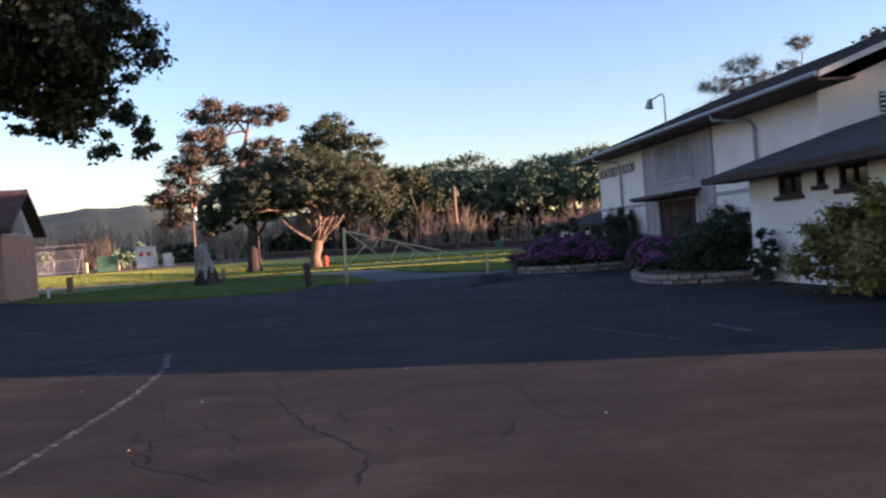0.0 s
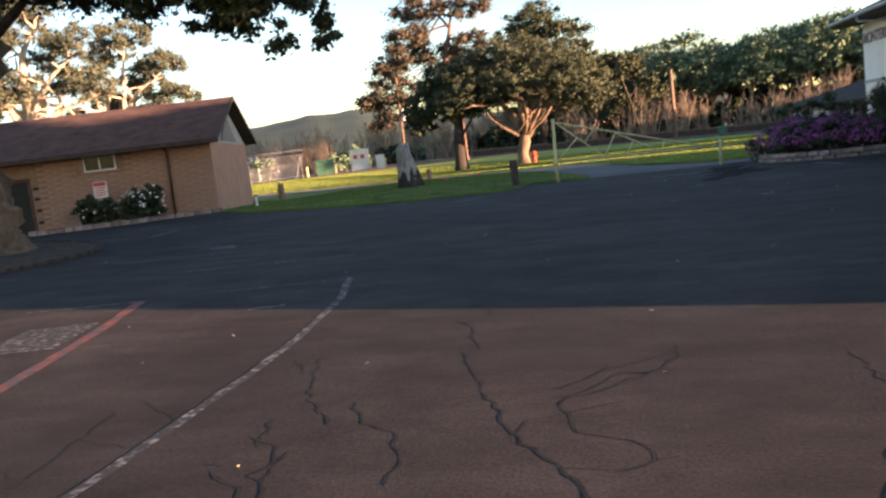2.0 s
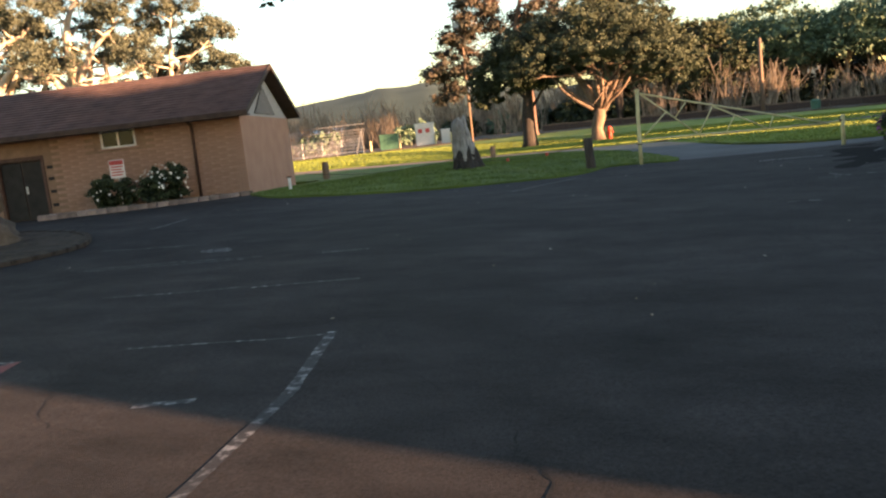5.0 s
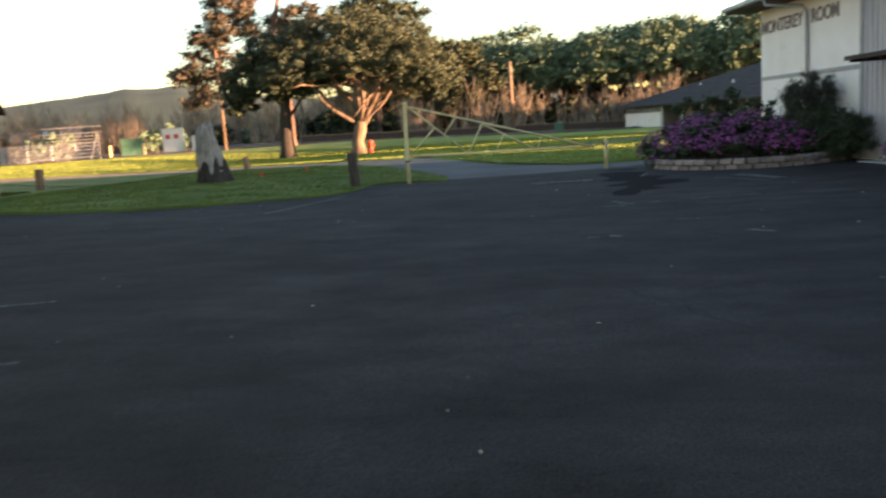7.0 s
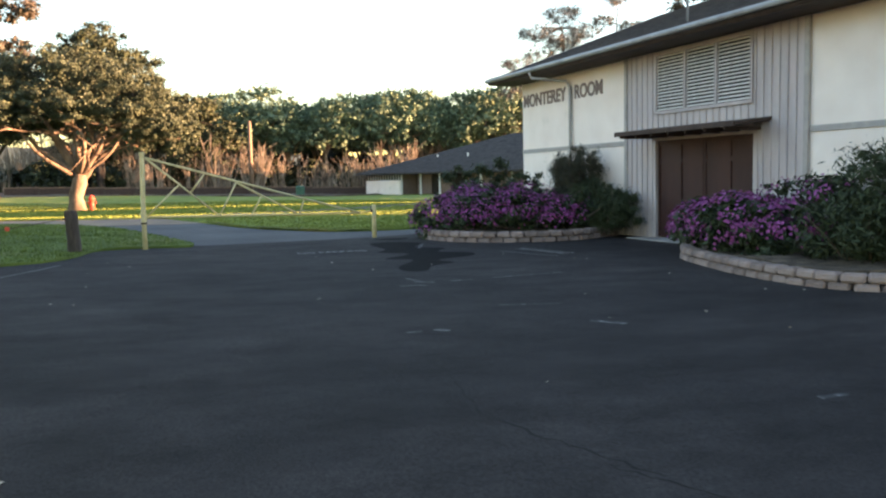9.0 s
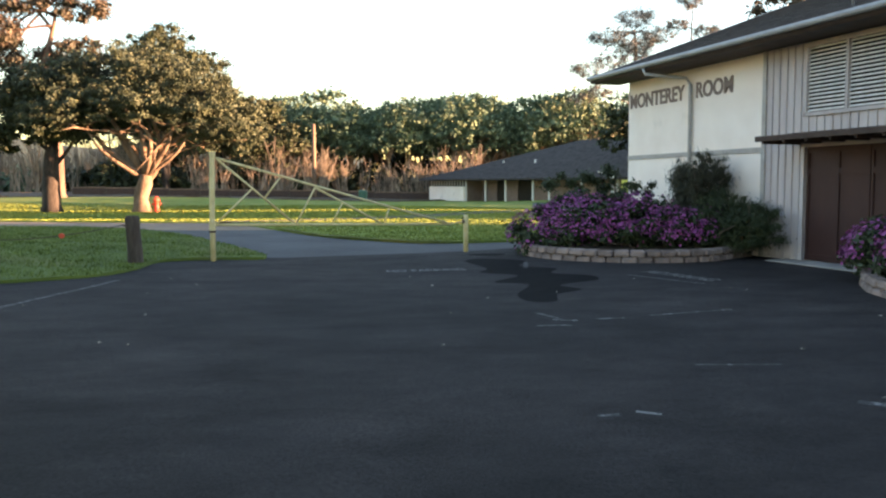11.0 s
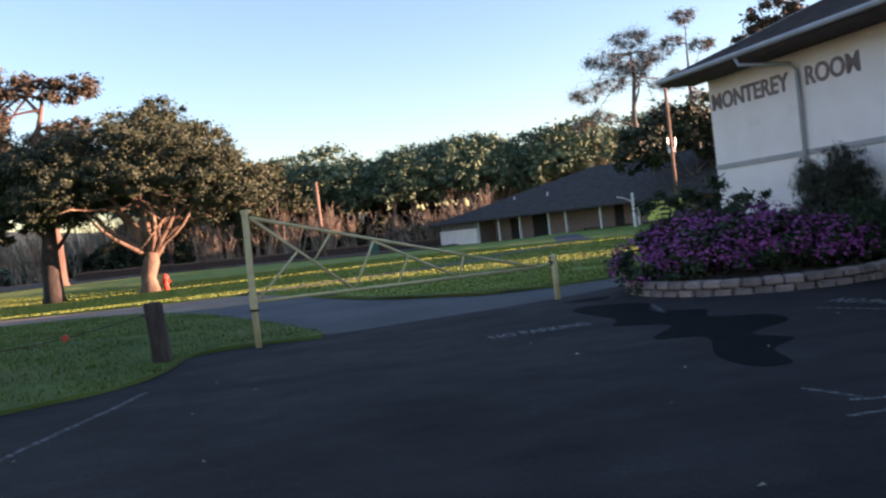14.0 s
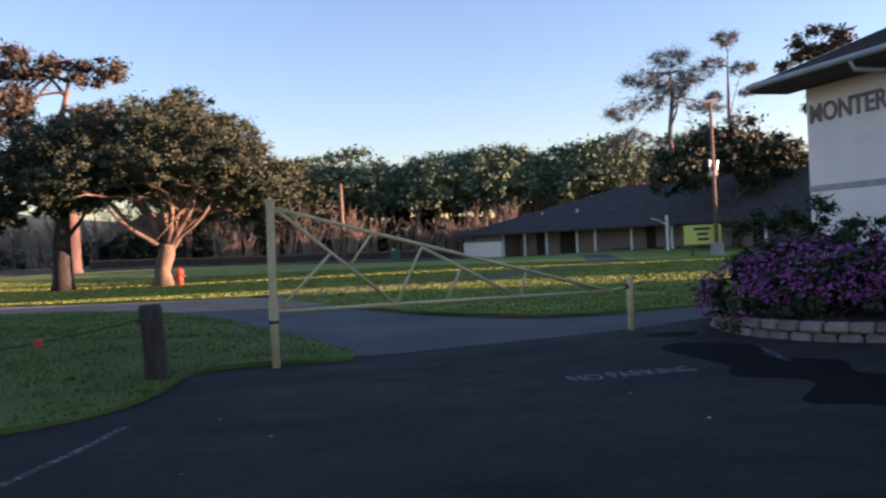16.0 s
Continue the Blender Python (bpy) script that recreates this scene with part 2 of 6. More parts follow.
GREEN_METAL = material("green_painted_metal", (0.03, 0.09, 0.06), (0.06, 0.15, 0.1), 4, 0.6, 0.1)
GALV = material("galvanised_metal", (0.4, 0.4, 0.4), (0.6, 0.6, 0.6), 5, 0.45, 0.05, metal=0.6)
HILL = material("wooded_hill", (0.022, 0.042, 0.038), (0.05, 0.078, 0.066), 0.03, 0.95, 1.0, 0.25, detail=10)
DARK_VOID = material("dark_opening", (0.012, 0.011, 0.01), (0.03, 0.027, 0.025), 4, 0.7, 0.1)
GLASS = bpy.data.materials.new("dark_window_glass")
GLASS.use_nodes = True
GLASS.node_tree.nodes["Principled BSDF"].inputs["Base Color"].default_value = (0.012, 0.014, 0.015, 1)
GLASS.node_tree.nodes["Principled BSDF"].inputs["Roughness"].default_value = 0.08
GLASS.node_tree.nodes["Principled BSDF"].inputs["Specular IOR Level"].default_value = 0.25


# ---- building blocks ----
def thing(name, at=(0, 0, 0), rz=0.0, label="", category="", group="", kind=""):
    ob = new(name)
    ob.empty_display_size = 0.2
    unit = at[3] if len(at) > 3 else 1.0
    ob.matrix_world = pose(*at[:3], 0, 0, rz) @ Matrix.Diagonal((unit, unit, unit, 1))
    return tagged(ob, label, category, group, kind)


def mesh_of(bm, name):
    me = bpy.data.meshes.new(name)
    bm.to_mesh(me)
    bm.free()
    return me


def part(name, bm, mat, parent=None, label="", smooth=False):
    me = bm if isinstance(bm, bpy.types.Mesh) else mesh_of(bm, name)
    if not me.materials:
        me.materials.append(mat)
    if smooth:
        me.shade_smooth()
    ob = new(name, me)
    ob.parent = parent
    return tagged(ob, label)


def raw(name, verts, faces, mat):
    me = bpy.data.meshes.new(name)
    me.from_pydata([tuple(v) for v in verts], [], [tuple(f) for f in faces])
    me.materials.append(mat)
    return me


def box(bm, lo, hi, bevel=0.0, m=None):
    made = bmesh.ops.create_cube(bm, size=1.0)["verts"]
    c = [(a + b) / 2 for a, b in zip(lo, hi)]
    d = [abs(b - a) for a, b in zip(lo, hi)]
    bmesh.ops.transform(bm, matrix=Matrix.LocRotScale(c, None, d), verts=made)
    if bevel:
        edges = list({e for v in made for e in v.link_edges})
        made = [v for v in bmesh.ops.bevel(bm, geom=edges, offset=bevel, segments=1, affect="EDGES")["verts"]]
    if m is not None:
        bmesh.ops.transform(bm, matrix=m, verts=list({v for v in made if v.is_valid}))
    return bm


def boxed(lo, hi, bevel=0.0):
    return box(bmesh.new(), lo, hi, bevel)


def tube(bm, points, radii, n=8, caps=True):
    """A tube swept along points with a radius at each."""
    pts = [Vector(p) for p in points]
    rings, side = [], None
    for i, p in enumerate(pts):
        d = (pts[min(i + 1, len(pts) - 1)] - pts[max(i - 1, 0)]).normalized()
        ref = side if side is not None else (Vector((1, 0, 0)) if abs(d.x) < 0.9 else Vector((0, 1, 0)))
        side = (ref - d * ref.dot(d)).normalized()
        up = d.cross(side)
        r = radii[i] if isinstance(radii, (list, tuple)) else radii
        rings.append([bm.verts.new(p + (side * math.cos(2 * math.pi * k / n) + up * math.sin(2 * math.pi * k / n)) * r) for k in range(n)])
    for a, b in zip(rings, rings[1:]):
        for k in range(n):
            bm.faces.new((a[k], a[(k + 1) % n], b[(k + 1) % n], b[k]))
    if caps and n > 2:
        bm.faces.new(rings[0][::-1]), bm.faces.new(rings[-1])
    return bm


def bar(a, b, r, n=8):
    return tube(bmesh.new(), [a, b], r, n)


def prism(bm, outline, axis_from, axis_to):
    """Extrudes an outline (list of (u, z)) between two lists of 3D points given by functions."""
    first = [bm.verts.new(axis_from(u, z)) for u, z in outline]
    last = [bm.verts.new(axis_to(u, z)) for u, z in outline]
    n = len(outline)
    bm.faces.new(first[::-1]), bm.faces.new(last)
    for k in range(n):
        bm.faces.new((first[k], first[(k + 1) % n], last[(k + 1) % n], last[k]))
    return bm


# ---- the lie of the land ----
LEVELS = np.array([(1.64, 0.01, 0), (0.9, 14.94, 0), (0.11, 30.06, 0), (8.3, 25.17, 0), (3.98, 35.15, 0), (13.05, 36.32, -0.12), (-9.32, 18.42, 0.1), (-5.04, 31.81, 0.04), (-9.4, 33.62, 0.4), (-15.66, 29.66, 0.45),
                   (-11.93, 66.53, -0.02), (-20.23, 26.33, 0.4), (-21.07, 13.81, 0.3), (21.11, 11.02, 0), (27.87, 81.66, -0.59), (18.01, 115.97, -0.59), (33.8, 99.74, -0.21), (-23.55, 89.27, 0.56), (-39.81, 74.76, 0.69), (-40.08, 133.65, 0.69), (-1.69, 134.66, -0.08),
                   (-76.78, 68.66, 0.3), (76.77, 72.7, -0.21), (-48.8, 7.45, 0.2), (3.68, -39.94, 0), (53.11, -27.4, 0), (-46.25, -42.49, 0)])


def level(x, y):
    x, y = np.asarray(x, float), np.asarray(y, float)
    w = 1 / ((x[..., None] - LEVELS[:, 0]) ** 2 + (y[..., None] - LEVELS[:, 1]) ** 2 + 4) ** 1.5
    return (w * LEVELS[:, 2]).sum(-1) / w.sum(-1)


def lev(x, y):
    return float(level(x, y))


PARK_UNIT = 1.28


def park(x, y):
    """A place in the park's own plan, in the lot's axes: x, y, ground height, size of a unit."""
    dx, dy, a = PARK_UNIT * (x + 3.4), PARK_UNIT * (y - 22.06), radians(1.51)
    px, py = -3.08 + dx * math.cos(a) - dy * math.sin(a), 22.02 + dx * math.sin(a) + dy * math.cos(a)
    return (px, py, lev(px, py), PARK_UNIT)


def inside(px, py, poly):
    hit = np.zeros(px.shape, bool)
    for (x0, y0), (x1, y1) in zip(poly, poly[1:] + poly[:1]):
        cross = (y0 > py) != (y1 > py)
        with np.errstate(divide="ignore", invalid="ignore"):
            hit ^= cross & (px < (x1 - x0) * (py - y0) / (y1 - y0 + 1e-12) + x0)
    return hit


def nearest_on(p, poly):
    best, where = 1e9, p
    for a, b in zip(poly, poly[1:] + poly[:1]):
        a, b = np.array(a), np.array(b)
        k = np.clip((p - a) @ (b - a) / ((b - a) @ (b - a) + 1e-12), 0, 1)
        q = a + k * (b - a)
        d = np.hypot(*(p - q))
        if d < best:
            best, where = d, q
    return where


def rounded(poly, steps=6):
    """A smooth closed curve through the corners (Catmull-Rom)."""
    out, n = [], len(poly)
    for i in range(n):
        p = [np.array(poly[(i + k - 1) % n], float) for k in range(4)]
        for s in range(steps):
            t = s / steps
            q = 0.5 * (2 * p[1] + (p[2] - p[0]) * t + (2 * p[0] - 5 * p[1] + 4 * p[2] - p[3]) * t * t + (3 * p[1] - p[0] - 3 * p[2] + p[3]) * t ** 3)
            out.append((float(q[0]), float(q[1])))
    return out


def sheet(name, poly, cell, lift, mat, drop=0.12, rough=0.0):
    """A sheet draped over the land inside an outline, with its rim let down."""
    xs = np.arange(min(p[0] for p in poly) - cell, max(p[0] for p in poly) + cell, cell)
    ys = np.arange(min(p[1] for p in poly) - cell, max(p[1] for p in poly) + cell, cell)
    cx, cy = np.meshgrid(xs[:-1] + cell / 2, ys[:-1] + cell / 2, indexing="ij")
    keep = inside(cx, cy, poly)
    index, places, faces, count = {}, [], [], {}

    def vert(i, j):
        if (i, j) not in index:
            index[i, j] = len(places)
            places.append([xs[i], ys[j]])
        return index[i, j]
    for i, j in zip(*np.nonzero(keep)):
        f = (vert(i, j), vert(i + 1, j), vert(i + 1, j + 1), vert(i, j + 1))
        faces.append(f)
        for a, b in zip(f, f[1:] + f[:1]):
            count[min(a, b), max(a, b)] = count.get((min(a, b), max(a, b)), 0) + 1
    rim = {v for e, k in count.items() if k == 1 for v in e}
    for v in rim:
        places[v] = list(nearest_on(np.array(places[v]), poly))
    places = np.array(places)
    z = level(places[:, 0], places[:, 1]) + lift
    if rough:
        z += np.array([rough * noise.noise((x * 1.3, y * 1.3, 0)) for x, y in places])
    verts = [(x, y, c) for (x, y), c in zip(places, z)]
    for (a, b), k in list(count.items()):
        if k == 1:
            n = len(verts)
            verts += [(places[a][0], places[a][1], z[a] - drop), (places[b][0], places[b][1], z[b] - drop)]
            faces.append((a, b, n + 1, n))
    ob = new(name, raw(name, verts, faces, mat))
    return ob


def strip(name, points, width, mat, lift=0.002, jitter=0.0, parent=None, label=""):
    """A painted line or crack laid on the asphalt along points."""
    verts, faces = [], []
    pts = [np.array(p, float) for p in points]
    fine = []
    for a, b in zip(pts, pts[1:]):
        n = max(1, int(np.hypot(*(b - a)) / (0.09 if jitter else 0.25)))
        fine += [a + (b - a) * k / n for k in range(n)]
    fine.append(pts[-1])
    for i, p in enumerate(fine):
        d = fine[min(i + 1, len(fine) - 1)] - fine[max(i - 1, 0)]
        d = d / (np.hypot(*d) + 1e-9)
        q = p + np.array((-d[1], d[0])) * random.uniform(-jitter, jitter)
        w = width / 2 * (1 if not jitter else random.uniform(0.3, 1.3))
        for s in (-1, 1):
            e = q + np.array((-d[1], d[0])) * s * w * (1 if jitter else random.uniform(0.8, 1.08))
            verts.append((e[0], e[1], lev(*e) + lift))
    for i in range(len(fine) - 1):
        faces.append((2 * i, 2 * i + 2, 2 * i + 3, 2 * i + 1))
    ob = new(name, raw(name, verts, faces, mat))
    ob.parent = parent
    return tagged(ob, label)


# ---- leaves, trunks, trees ----
def leaf_mesh(name, lobes, count, size, mat, seed=0, clumps=14, clump=0.34, long=1.0, shell=0.5, upright=0.0):
    """Many small leaves gathered in clumps that sit on and in ellipsoid lobes (x, y, z, rx, ry, rz)."""
    rng = np.random.default_rng(seed)
    lobes = np.array(lobes, float)
    share = (lobes[:, 3] * lobes[:, 4] + lobes[:, 4] * lobes[:, 5] + lobes[:, 3] * lobes[:, 5])
    share /= share.sum()
    centres, radii, relative = [], [], []
    for lobe, s in zip(lobes, share):
        k = max(5, int(clumps * len(lobes) * s))
        d = rng.normal(size=(k, 3))
        d /= np.linalg.norm(d, axis=1)[:, None]
        r = 1 - shell * rng.random(k)[:, None] ** 1.5
        centres.append(lobe[:3] + d * r * lobe[3:])
        relative.append(rng.uniform(0.6, 1.35, k))
        radii.append(clump * lobe[3:].mean() * relative[-1])
    centres, radii, weight = np.concatenate(centres), np.concatenate(radii), np.concatenate(relative) ** 2
    weight /= weight.sum()
    pick = rng.choice(len(centres), count, p=weight)
    d = rng.normal(size=(count, 3))
    d /= np.linalg.norm(d, axis=1)[:, None]
    r = np.minimum(np.abs(rng.normal(size=count)), 2.2)[:, None] * 0.5
    mid = centres[pick] + d * r * radii[pick][:, None] * np.array((1.2, 1.2, 0.85))
    a = rng.normal(size=(count, 3))
    a /= np.linalg.norm(a, axis=1)[:, None]
    a += np.array((0, 0, upright))
    normal = d * 0.7 + rng.normal(size=(count, 3)) * 0.6 + np.array((0, 0, 0.3))
    b = np.cross(normal, a)
    b /= np.linalg.norm(b, axis=1)[:, None] + 1e-9
    a = np.cross(b, normal)
    a /= np.linalg.norm(a, axis=1)[:, None] + 1e-9
    s = size * rng.uniform(0.55, 1.35, count)[:, None]
    verts = np.stack([mid - a * s * long, mid - b * s * 0.5 + a * s * 0.1, mid + a * s * long, mid + b * s * 0.5 + a * s * 0.1], 1).reshape(-1, 3)
    me = bpy.data.meshes.new(name)
    me.from_pydata(verts.tolist(), [], np.arange(4 * count).reshape(-1, 4).tolist())
    me.materials.append(mat)
    return me


def bend(a, b, sag, rng, n=5):
    a, b = np.array(a, float), np.array(b, float)
    out = []
    side = rng.normal(size=3) * np.linalg.norm(b - a) * 0.06
    for k in range(n + 1):
        t = k / n
        out.append(a + (b - a) * t + np.array((0, 0, -sag)) * math.sin(math.pi * t) + side * math.sin(math.pi * t * 1.6))
    return out


def tree(name, at, trunk, limbs, lobes, leaves, size, bark, leaf, label, seed=1, rz=0.0, group="", twigs=2, clumps=14, clump=0.34, long=1.0, shell=0.5, flare=1.5, gnarl=0.0):
    """trunk: points (x, y, z, r) from the base; limbs: (share of the trunk at which it leaves, radius); lobes of the crown; one limb runs to each lobe."""
    rng = np.random.default_rng(seed)
    ob = thing(name, at if len(at) > 2 else (*at, lev(*at)), rz, label, "tree", group)
    bm = bmesh.new()
    pts = [trunk[0][:3]] + [t[:3] for t in trunk]
    pts[1] = (trunk[0][0], trunk[0][1], trunk[0][2] + 0.35)
    pts[0] = (trunk[0][0], trunk[0][1], trunk[0][2] - 0.3)
    rad = [trunk[0][3] * flare] + [t[3] for t in trunk]
    if gnarl:
        keys = np.arange(len(pts))
        fine_keys = np.linspace(0, len(pts) - 1, 40)
        pts = np.stack([np.interp(fine_keys, keys, [p[j] for p in pts]) for j in range(3)], 1).tolist()
        rad = np.interp(fine_keys, keys, rad).tolist()
    tube(bm, pts, rad, 40 if gnarl else 12)
    for v in bm.verts if gnarl else ():
        a = math.atan2(v.co.y, v.co.x)
        low_ = max(0.0, 1 - v.co.z / 2.2)
        k = gnarl * (0.35 * noise.noise(v.co * 2.3) + 0.2 * noise.noise(v.co * 6) + 0.3 * low_ * math.sin(5 * a + v.co.z) + 0.12 * math.sin(9 * a + 2 * noise.noise((a, v.co.z, 0))))
        v.co += Vector((math.cos(a), math.sin(a), 0)) * k
    for v in bm.verts:
        k = noise.noise(v.co * 1.7 + Vector((seed, 0, 0)))
        v.co += Vector((v.co.x - trunk[0][0], v.co.y - trunk[0][1], 0)).normalized() * k * trunk[0][3] * 0.35
    part("trunk", bm, bark, ob, "", True)
    spots_ = np.array([t[:3] for t in trunk])
    for lobe in lobes:
        bm = bmesh.new()
        share, r = limbs
        i = share * (len(trunk) - 1) + rng.uniform(0, (1 - share) * (len(trunk) - 1))
        k = min(int(i), len(trunk) - 2)
        root = spots_[k] + (spots_[k + 1] - spots_[k]) * (i - k)
        tip = np.array(lobe[:3])
        tip = root + (tip - root) * 0.9
        r *= min(1.0, 0.35 + 0.35 * float(np.mean(lobe[3:])))
        path = bend(root, tip, -0.13 * np.linalg.norm(tip - root), rng, 8)
        tube(bm, path, [r * (1 - 0.92 * (j / 8) ** 0.8) for j in range(9)], 7)
        for _ in range(twigs):
            j = rng.integers(3, 8)
            d = rng.normal(size=3) * np.array(lobe[3:]) * 0.55 + np.array((0, 0, 0.2)) * lobe[5]
            tube(bm, bend(path[j], path[j] + d, 0, rng, 3), [r * 0.3, r * 0.22, r * 0.15, r * 0.06], 5)
        part("limb", bm, bark, ob, "", True)
    part("crown", leaf_mesh("crown", lobes, leaves, size, leaf, seed, clumps, clump, long, shell), leaf, ob)
    return ob


def shrub(name, at, lobes, leaves, size, leaf, label, seed=1, flowers=0, petal=None, petal_size=0.05, clumps=16, clump=0.32, long=1.0, group="", stems=True, upright=0.0):
    ob = thing(name, at if len(at) > 2 else (*at, lev(*at)), 0, label, "shrub", group)
    rng = np.random.default_rng(seed)
    if stems:
        bm = bmesh.new()
        for lobe in lobes:
            for _ in range(3):
                tip = np.array(lobe[:3]) + rng.normal(size=3) * np.array(lobe[3:]) * 0.5
                tube(bm, bend((lobe[0] * 0.8, lobe[1] * 0.8, -0.05), tip, 0, rng, 3), [0.03, 0.022, 0.015, 0.006], 5)
        tagged(part("stem", bm, GREY_BARK, ob), kind="stuff")
    part("foliage", leaf_mesh("foliage", lobes, leaves, size, leaf, seed, clumps, clump, long, 0.5, upright), leaf, ob)
    if flowers:
        me = flower_mesh("flowers", lobes, flowers, petal_size, petal, seed + 5)
        tagged(part("blossom", me, petal, ob), kind="stuff")
    return ob


def flower_mesh(name, lobes, count, size, mat, seed):
    """Small open cup-shaped flower heads over the outside of the lobes."""
    rng = np.random.default_rng(seed)
    lobes = np.array(lobes, float)
    share = lobes[:, 3] * lobes[:, 5]
    pick = rng.choice(len(lobes), count, p=share / share.sum())
    d = rng.normal(size=(count, 3))
    d[:, 2] = np.abs(d[:, 2]) * 0.9 - 0.25
    d /= np.linalg.norm(d, axis=1)[:, None]
    bunch = np.array([noise.noise(Vector(lobes[p, :3] + v * 2.2)) for p, v in zip(pick, d)])
    keep = rng.random(count) < 0.55 + bunch * 1.4
    d, pick = d[keep], pick[keep]
    mid = lobes[pick, :3] + d * lobes[pick, 3:] * rng.uniform(1.0, 1.14, len(d))[:, None]
    verts, faces = [], []
    for m, n in zip(mid, d):
        n = n + rng.normal(size=3) * 0.35 + np.array((0, 0, 0.3))
        n /= np.linalg.norm(n)
        a = np.cross(n, (0.3, 0.5, 0.8))
        a /= np.linalg.norm(a)
        b = np.cross(n, a)
        s = size * rng.uniform(0.7, 1.25)
        k = len(verts)
        verts.append(m)
        for j in range(6):
            w = s * (1.0 if j % 2 == 0 else 0.62)
            verts.append(m + n * s * 0.25 + (a * math.cos(j * math.pi / 3) + b * math.sin(j * math.pi / 3)) * w)
        faces += [(k, k + 1 + j, k + 1 + (j + 1) % 6) for j in range(6)]
    me = bpy.data.meshes.new(name)
    me.from_pydata([tuple(v) for v in verts], [], faces)
    me.materials.append(mat)
    return me


# ---- ground ----
axis_x = np.unique(np.concatenate([np.arange(-90, 91, 3.0), np.geomspace(90, 2500, 22), -np.geomspace(90, 2500, 22)]))
axis_y = np.unique(np.concatenate([np.arange(-60, 151, 3.0), np.geomspace(150, 3000, 22), -np.geomspace(60, 2500, 22)]))
gx, gy = np.meshgrid(axis_x, axis_y, indexing="ij")
gz = level(gx, gy) - 0.16
n_y = len(axis_y)
tagged(new("ground", raw("ground", np.stack([gx, gy, gz], -1).reshape(-1, 3).tolist(),
       [(i * n_y + j, (i + 1) * n_y + j, (i + 1) * n_y + j + 1, i * n_y + j + 1) for i in range(len(axis_x) - 1) for j in range(n_y - 1)], GROUND)),
       "dry grassy ground reaching to the horizon", "ground", kind="structure")

LOT = [(-31.04, -26.69), (32.88, -23.43), (30.56, 21.73), (10.55, 21.27), (9.45, 26.25), (8.68, 31.28), (8.19, 36.83), (6.19, 36.8), (3.37, 35.77), (1.88, 35), (-0.5, 34.23), (-2.58, 33.58), (-3.6, 34.15), (-5.49, 33.9),
       (-6.91, 30.87), (-9.38, 28.78), (-12.63, 28.78), (-14.74, 29.91), (-15.56, 29.66), (-24.36, 26.42), (-34.47, 22.5)]
tagged(sheet("pavement", LOT, 0.5, 0.0, ASPHALT, 0.1), "dark worn asphalt parking lot with cracks", "asphalt", kind="structure")
LANE_POLY = [(-3.19, 33.66), (-0.49, 33.93), (1.89, 34.7), (3.99, 35.6), (8.39, 36.62), (18.31, 38.27), (18.75, 42.36), (8.7, 40.56), (3.11, 39.37), (-0.54, 41.09), (-2.15, 43.39), (-4.37, 46.07), (-7.72, 46.78), (-7.42, 41.99), (-5.13, 38.14), (-4.02, 34.94)]
tagged(sheet("road", LANE_POLY, 0.5, -0.008, LANE, 0.1), "pale grey worn asphalt lane beyond the gate", "road", kind="structure")
PATH_POLY = [(-4.29, 43.59), (-5.89, 43.31), (-8.65, 44.03), (-12.09, 45.2), (-23.49, 48.71), (-57.15, 52.53), (-57.32, 58.93), (-24.78, 57.04), (-14.73, 53.74), (-9.74, 51.35), (-4.49, 49.82), (-1.63, 46.17), (-2.15, 44.07)]
tagged(sheet("path", PATH_POLY, 0.5, -0.002, DIRT, 0.1), "pale brown dirt path between the lawns", "path", kind="structure")
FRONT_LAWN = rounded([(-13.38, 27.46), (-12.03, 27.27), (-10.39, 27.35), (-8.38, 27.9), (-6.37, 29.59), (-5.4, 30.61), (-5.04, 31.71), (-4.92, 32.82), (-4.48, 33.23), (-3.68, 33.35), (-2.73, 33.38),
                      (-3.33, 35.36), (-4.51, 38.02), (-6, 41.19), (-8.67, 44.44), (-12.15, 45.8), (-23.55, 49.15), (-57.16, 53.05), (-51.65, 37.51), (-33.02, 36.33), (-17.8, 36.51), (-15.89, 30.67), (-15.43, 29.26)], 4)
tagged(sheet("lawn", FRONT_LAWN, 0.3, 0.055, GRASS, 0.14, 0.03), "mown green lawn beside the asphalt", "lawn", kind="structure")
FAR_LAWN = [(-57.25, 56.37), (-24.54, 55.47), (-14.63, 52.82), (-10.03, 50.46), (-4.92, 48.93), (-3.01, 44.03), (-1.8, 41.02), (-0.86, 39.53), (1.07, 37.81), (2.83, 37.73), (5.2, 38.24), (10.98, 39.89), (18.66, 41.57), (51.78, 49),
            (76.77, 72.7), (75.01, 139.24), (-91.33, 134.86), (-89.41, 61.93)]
tagged(sheet("lawn", FAR_LAWN, 0.9, 0.055, DRY_SUNLIT_GRASS, 0.14, 0.05), "wide green lawn in evening sun and shade", "lawn", kind="structure")
WALK_POLY = [(-5.6, 49.21), (2.43, 54.13), (10.38, 64.49), (16.39, 80.08), (20.5, 94.27), (23.06, 94.34), (18.98, 78.87), (12.26, 63.08), (3.58, 52.71), (-4.44, 48.06)]
tagged(sheet("path", WALK_POLY, 0.5, 0.075, LANE, 0.02), "narrow grey asphalt path across the far lawn", "path", kind="structure")
tagged(strip("kerb", [(-2.9, 43.9), (-1.8, 40.95), (-0.86, 39.45), (1.07, 37.72), (2.83, 37.55)], 0.16, SOIL, 0.066), "dark earth edge between lane and lawn", "lawn edge", kind="structure")
BANK_POLY = [(-103.18, 98.7), (-51.93, 97.49), (-23.85, 100.79), (-0.95, 106.51), (16.63, 119.78), (37.03, 122.88), (75.42, 123.89), (73.4, 200.66), (-105.74, 195.95)]
